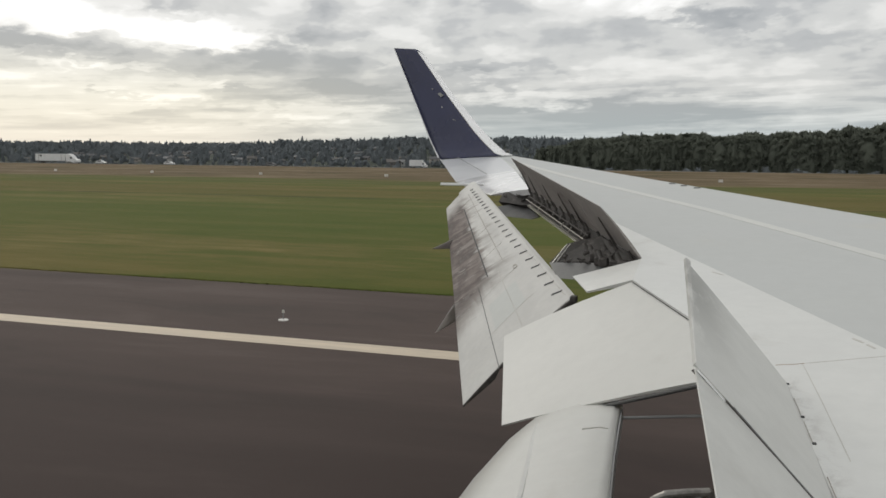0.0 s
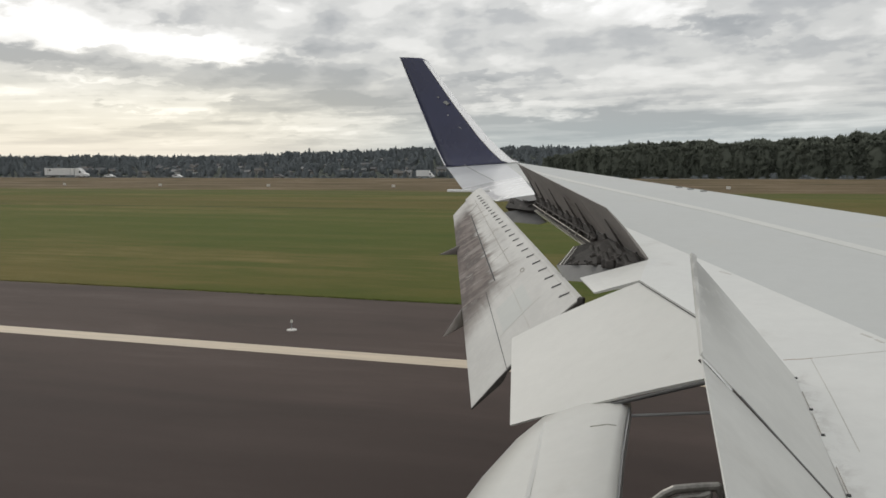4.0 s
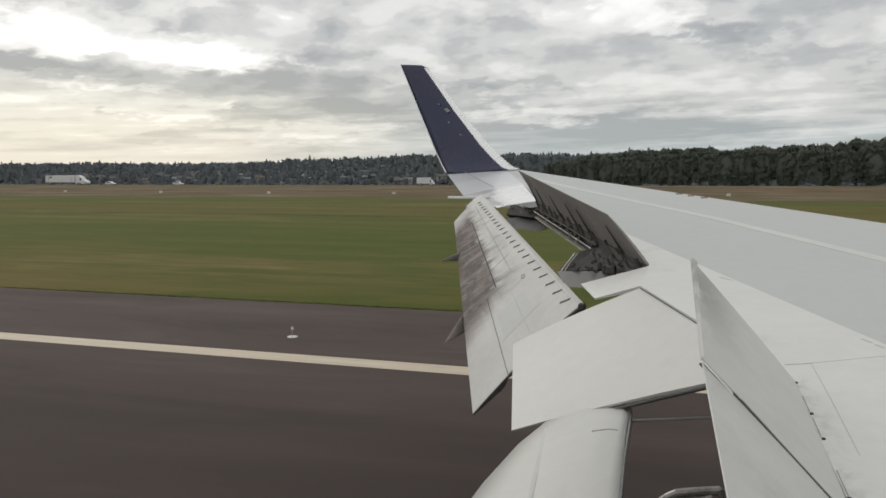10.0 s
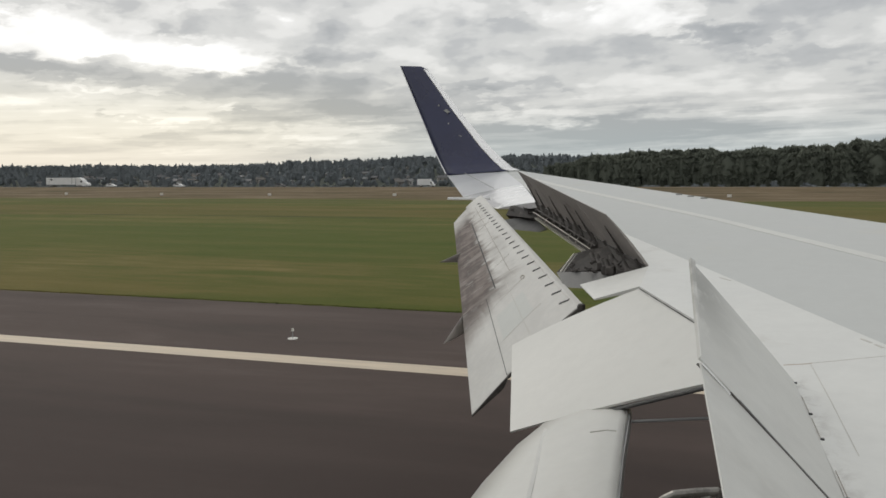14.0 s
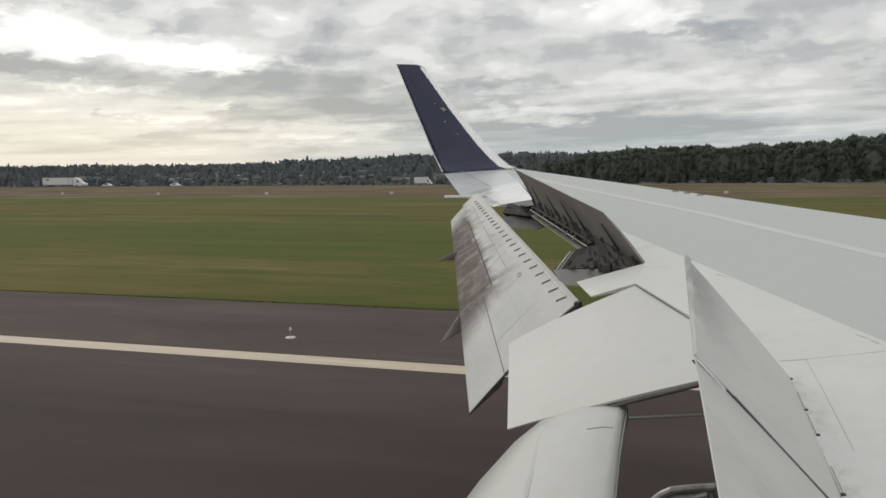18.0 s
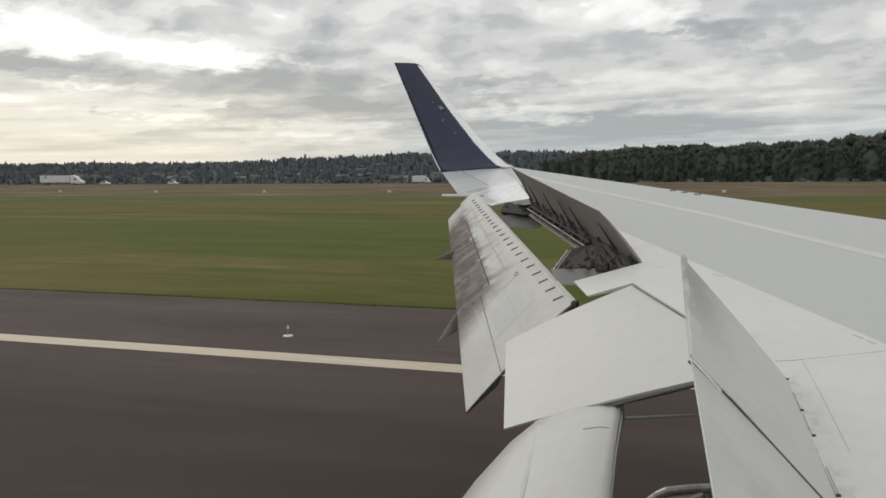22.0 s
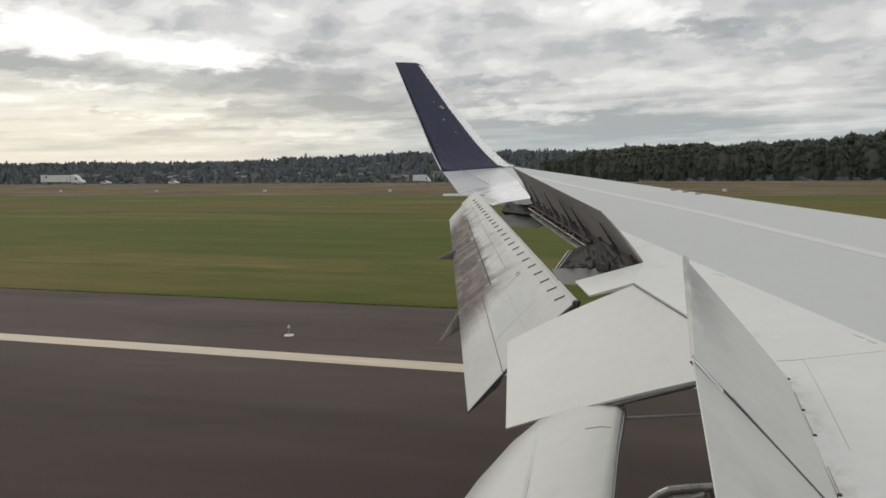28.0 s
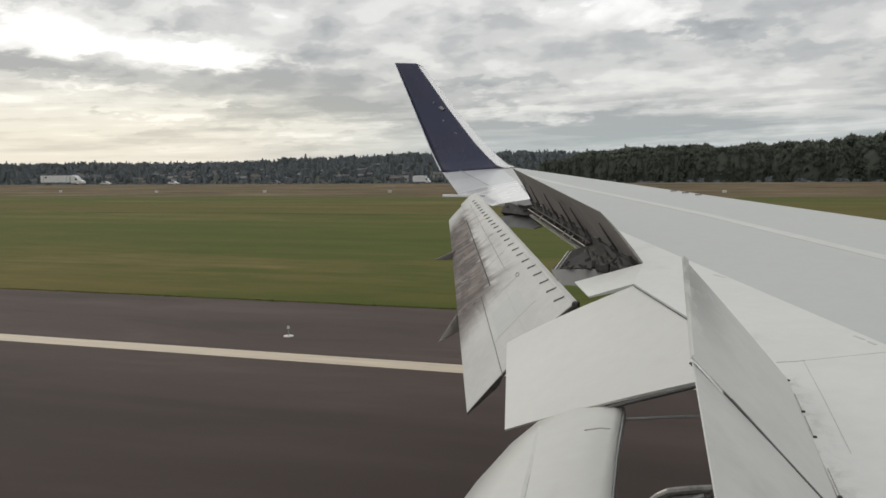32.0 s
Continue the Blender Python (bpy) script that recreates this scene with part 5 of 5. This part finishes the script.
def semi(x, y, z):
    """A tractor with a sloped hood and a long box trailer, heading to +x."""
    ob = tagged(new("semi_truck"), "white semi-truck with a long white box trailer on the levee road", "truck")
    ob.location = (x, y, z)
    tr = part("trailer", box((-16.0, -1.3, 1.15), (-0.4, 1.3, 4.1), 0.05), TRUCKW, ob)
    part("side_rail", box((-16.0, -1.34, 1.02), (-0.4, 1.34, 1.22)), FAIR, tr)
    part("side_mark", box((-13.6, -1.33, 3.0), (-12.5, -1.3, 3.6)), BLACK, tr, "dark painted panel")
    for px in (-14.3, -2.2):
        part("panel_joint", box((px - 0.06, -1.325, 1.25), (px + 0.06, -1.3, 4.0)), FAIR, tr)
    bm = bmesh.new()
    outline = [(0.0, 0.6), (5.6, 0.6), (5.8, 1.0), (5.6, 1.75), (3.9, 2.15), (3.2, 3.15), (1.9, 4.0), (0.3, 4.15), (0.0, 3.9)]
    a = [bm.verts.new((px, -1.2, pz)) for px, pz in outline]
    b = [bm.verts.new((px, 1.2, pz)) for px, pz in outline]
    bm.faces.new(a)
    bm.faces.new(b)
    for i in range(len(outline)):
        j = (i + 1) % len(outline)
        bm.faces.new((a[i], a[j], b[j], b[i]))
    cab = part("cab", bm, TRUCKW, ob, "white sloped cab with roof fairing")
    part("side_window", box((2.3, -1.23, 2.1), (3.2, -1.2, 2.9)), GLASS, cab)
    part("bumper", box((5.3, -1.22, 0.45), (5.85, 1.22, 0.8), 0.05), FAIR, cab)
    part("fuel_tank", rod((1.0, -1.1, 0.75), (2.8, -1.1, 0.75), 0.35), STEEL, ob)
    for px in (-14.6, -13.3, 0.6, 1.9, 4.8):
        for py in (-1.1, 1.1):
            wheel(ob, px, py)
    return ob


def van(x, y, z, length=6.6, high=3.0, name="box_truck", label="white box truck on the levee road", nose=1.6):
    ob = tagged(new(name), label, "truck")
    ob.location = (x, y, z)
    part("cargo_box", box((-length / 2, -1.05, 0.75), (length / 2 - nose, 1.05, high), 0.06), TRUCKW, ob)
    bm = bmesh.new()
    q = length / 2
    outline = [(q - nose, 0.45), (q, 0.45), (q + 0.05, 1.05), (q - 0.45, 1.25), (q - 1.0, 2.1), (q - nose, 2.2)]
    a = [bm.verts.new((px, -0.95, pz)) for px, pz in outline]
    b = [bm.verts.new((px, 0.95, pz)) for px, pz in outline]
    bm.faces.new(a)
    bm.faces.new(b)
    for i in range(len(outline)):
        j = (i + 1) % len(outline)
        bm.faces.new((a[i], a[j], b[j], b[i]))
    cab = part("cab", bm, TRUCKW, ob)
    part("side_window", box((q - nose + 0.25, -0.98, 1.3), (q - 0.85, -0.95, 1.95)), GLASS, cab)
    for px in (-length / 2 + 1.2, q - 0.9):
        for py in (-0.9, 0.9):
            wheel(ob, px, py, 0.42, 0.24)
    return ob


def car(x, y, z, paint, label):
    ob = tagged(new("car"), label, "car", "cars on the levee road")
    ob.location = (x, y, z)
    bm = bmesh.new()
    outline = [(-2.2, 0.35), (2.2, 0.35), (2.25, 0.75), (1.2, 0.95), (0.5, 1.45), (-1.2, 1.48), (-1.9, 1.0), (-2.25, 0.9)]
    a = [bm.verts.new((px, -0.85, pz)) for px, pz in outline]
    b = [bm.verts.new((px, 0.85, pz)) for px, pz in outline]
    bm.faces.new(a)
    bm.faces.new(b)
    for i in range(len(outline)):
        j = (i + 1) % len(outline)
        bm.faces.new((a[i], a[j], b[j], b[i]))
    body = part("body", bm, paint, ob)
    part("side_window", box((-1.2, -0.87, 0.98), (0.6, -0.85, 1.36)), GLASS, body)
    for px in (-1.4, 1.4):
        for py in (-0.75, 0.75):
            wheel(ob, px, py, 0.33, 0.2)


semi(-263.0, 290.0, 0.60)
van(-106.0, 295.0, 0.60)
car(-212.0, 290.0, 0.60, TRUCKW, "white car driving along the levee road")
car(-168.0, 295.0, 0.60, ROOFS[2], "grey car driving along the levee road")
car(-250.0, 295.0, 0.60, TRUCKW, "white car driving along the levee road")


# ---------------------------------------------------------------- airfield furniture
def edge_light(x, y):
    ob = tagged(new("runway_edge_light"), "white elevated runway edge light on a round base plate", "runway light", "runway edge lights")
    ob.location = (x, y, 0)
    part("base_plate", rod((0, 0, -0.02), (0, 0, 0.03), 0.18, 0.16, 20), LAMP, ob)
    part("stem", rod((0, 0, 0.03), (0, 0, 0.26), 0.018), FAIR, ob)
    part("lens", rod((0, 0, 0.26), (0, 0, 0.35), 0.05, 0.03, 14), PIPE, ob, "pale glass lens")


# one light every 200 feet
for i in range(23):
    edge_light(-1033.5 + 60.0 * i, 24.3)


def marker(x, y, high=0.75):
    ob = tagged(new("airfield_sign"), "small white airfield sign board on short legs in grass", "sign", "small signs along the dry grass")
    ob.location = (x, y, land(x, y))
    part("board", box((-0.45, -0.06, high - 0.55), (0.45, 0.06, high), 0.02), LAMP, ob)
    for px in (-0.3, 0.3):
        part("leg", box((px - 0.04, -0.04, -0.1), (px + 0.04, 0.04, high - 0.5)), FAIR, ob)


for x in [-173.0 - 33.0 * i for i in range(12)] + [-141.5, -109.0, -75.0, -32.0, 1.0, 38.0] + [72.0 + 34.0 * i for i in range(7)]:
    marker(x, 186.0)


def distance_sign(x, y, text):
    """A black box sign on a concrete pad; text is left out where the number cannot be told."""
    pad = tagged(part("concrete_pad", box((x - 1.8, y - 1.2, -0.1), (x + 1.8, y + 1.2, 0.05), 0.02), CONCRETE), "pale concrete pad set in the grass", "concrete pad", "pads under the distance signs")
    ob = tagged(new("distance_sign"), "black runway distance sign " + ("numbered " + text if text else "seen edge on") + ", on a concrete pad", "sign", "runway distance signs")
    ob.matrix_world = pose(x - 0.1, y, 0.05, 0, 0, 74) @ Matrix.Scale(0.75, 4)
    part("case", box((-0.65, -0.17, 0.12), (0.65, 0.17, 1.32), 0.03), BLACK, ob, "black sign case")
    if text:
        words = bpy.data.curves.new("number", "FONT")
        words.body, words.size, words.align_x, words.extrude = text, 1.15, "CENTER", 0.006
        holder = bpy.data.objects.new("holder", words)
        me = bpy.data.meshes.new_from_object(holder)
        bpy.data.objects.remove(holder)
        me.transform(pose(0.0, -0.178, 0.30, 90, 0, 0))
        me.materials.clear()
        me.materials.append(LAMP)
        number = new("number", me)
        number.parent = ob
        tagged(number, "white numeral")
    else:
        part("number_bar", box((-0.16, -0.19, 0.36), (0.16, -0.165, 1.1), 0.01), LAMP, ob, "white mark on the sign face")
    for px in (-0.5, 0.5):
        part("leg", box((px - 0.05, -0.05, 0.0), (px + 0.05, 0.05, 0.15)), STEEL, ob)


# one sign every 1000 feet
for x, text in ((-1116.5, ""), (-811.7, "4"), (-506.9, ""), (-202.1, "6"), (102.7, "")):
    distance_sign(x, 40.3, text)


def digger(x, y):
    """A small yellow excavator working in the grass."""
    ob = tagged(new("excavator"), "small yellow excavator parked on the airfield grass", "excavator")
    ob.matrix_world = pose(x, y, land(x, y), 0, 0, 15) @ Matrix.Scale(0.72, 4)
    for py in (-0.9, 0.9):
        part("track", box((-1.5, py - 0.25, 0), (1.5, py + 0.25, 0.65), 0.15), TYRE, ob)
    body = part("body", box((-1.5, -0.95, 0.7), (0.9, 0.95, 1.5), 0.12), YELLOW, ob)
    part("cab", box((-0.1, -0.9, 1.5), (1.0, 0.1, 2.5), 0.08), GLASS, body)
    part("boom", rod((0.9, 0.4, 1.3), (2.6, 0.4, 2.3), 0.16, 0.12, 8), YELLOW, ob)
    part("stick", rod((2.6, 0.4, 2.3), (3.3, 0.4, 0.9), 0.11, 0.09, 8), YELLOW, ob)
    part("bucket", box((2.9, 0.05, 0.3), (3.6, 0.75, 0.9), 0.1), STEEL, ob)


digger(-449.0, 141.0)


def gravel_track():
    """A dirt track that curves from the tarmac's edge to a mast in the field."""
    line = [(240.6, 33.5), (241.8, 39.7), (242.8, 51.0), (244.2, 63.0), (245.3, 76.0), (243.0, 86.0), (237.0, 93.0)]
    bm = bmesh.new()
    rows = []
    for i, (x, y) in enumerate(line):
        w = (3.2, 2.6, 2.0, 2.2, 3.4, 5.0, 5.5)[i]
        rows.append([bm.verts.new((x - w, y, land(x, y) + 0.01)), bm.verts.new((x, y, land(x, y) + 0.06)), bm.verts.new((x + w, y, land(x, y) + 0.01)), bm.verts.new((x, y, land(x, y) - 0.2))])
    for r, q in zip(rows, rows[1:]):
        for i in range(4):
            bm.faces.new((r[i], r[(i + 1) % 4], q[(i + 1) % 4], q[i]))
    bm.faces.new(rows[0])
    bm.faces.new(rows[-1])
    tagged(part("dirt_track", bm, DIRT), "brown dirt track across the airfield grass", "track", kind="structure")


gravel_track()


def track_marker(x, y):
    ob = tagged(new("track_marker"), "low orange marker board beside the dirt track", "marker", "orange markers along the track")
    ob.location = (x, y, land(x, y))
    part("board", box((-0.75, -0.04, 0.35), (0.75, 0.04, 0.62), 0.02), ORANGE, ob)
    for px in (-0.6, 0.6):
        part("leg", box((px - 0.03, -0.03, -0.05), (px + 0.03, 0.03, 0.4)), FAIR, ob)


for x, y in ((236.7, 48.3), (238.5, 54.9), (237.6, 64.9)):
    track_marker(x, y)


def mast_box(x, y):
    """A white instrument box on a short post."""
    ob = tagged(new("instrument_box"), "white instrument box on a short post in the grass", "instrument box", "instrument boxes in the field")
    ob.location = (x, y, land(x, y))
    part("post", rod((0, 0, -0.1), (0, 0, 0.9), 0.05), FAIR, ob)
    part("cabinet", box((-0.4, -0.25, 0.75), (0.4, 0.25, 1.35), 0.04), LAMP, ob)
    part("foot", box((-0.6, -0.4, -0.05), (0.6, 0.4, 0.08), 0.02), CONCRETE, ob)


for x, y in ((235.5, 92.5), (-26.0, 92.0)):
    mast_box(x, y)


def gate(x, y):
    """A gate in the fence on top of the levee, with a ramp of bare earth."""
    ob = tagged(new("field_gate"), "pale metal gate with railings on the levee", "gate")
    ob.location = (x, y, land(x, y))
    for px in (-5.4, 5.4):
        part("post", box((px - 0.2, -0.2, -0.2), (px + 0.2, 0.2, 2.6), 0.03), LAMP, ob)
    for h in (0.7, 1.3):
        part("rail", rod((-5.4, 0, h), (5.4, 0, h), 0.07), FAIR, ob)
    for side in (-1, 1):
        part("brace", rod((side * 5.4, 0, 2.3), (side * 13.0, 0, 0.5), 0.06), FAIR, ob)
        for i in range(4):
            part("stake", box((side * (7.4 + 1.9 * i) - 0.05, -0.05, -0.2), (side * (7.4 + 1.9 * i) + 0.05, 0.05, 1.1)), FAIR, ob)


gate(260.0, 281.0)


def container_truck(x, y, z):
    """A truck with a rust-red container, heading to -x."""
    ob = tagged(new("container_truck"), "truck with a rust-red container on the levee road", "truck")
    ob.location = (x, y, z)
    load = part("container", box((-6.1, -1.22, 1.3), (6.1, 1.22, 3.9), 0.04), TRUCKR, ob, "rust-red ribbed container")
    for i in range(20):
        part("corrugation", box((-5.9 + i * 0.6, -1.26, 1.4), (-5.65 + i * 0.6, -1.22, 3.8)), TRUCKR, load)
    part("chassis", box((-8.2, -0.5, 0.85), (6.1, 0.5, 1.28), 0.04), FAIR, ob)
    cab = part("cab", box((-9.2, -1.2, 0.7), (-6.8, 1.2, 3.2), 0.15), TRUCKW, ob)
    part("side_window", box((-8.9, -1.23, 1.9), (-7.6, -1.2, 2.7)), GLASS, cab)
    for px in (-8.3, 3.4, 4.8):
        for py in (-1.0, 1.0):
            wheel(ob, px, py)


container_truck(-826.0, 295.0, 0.60)
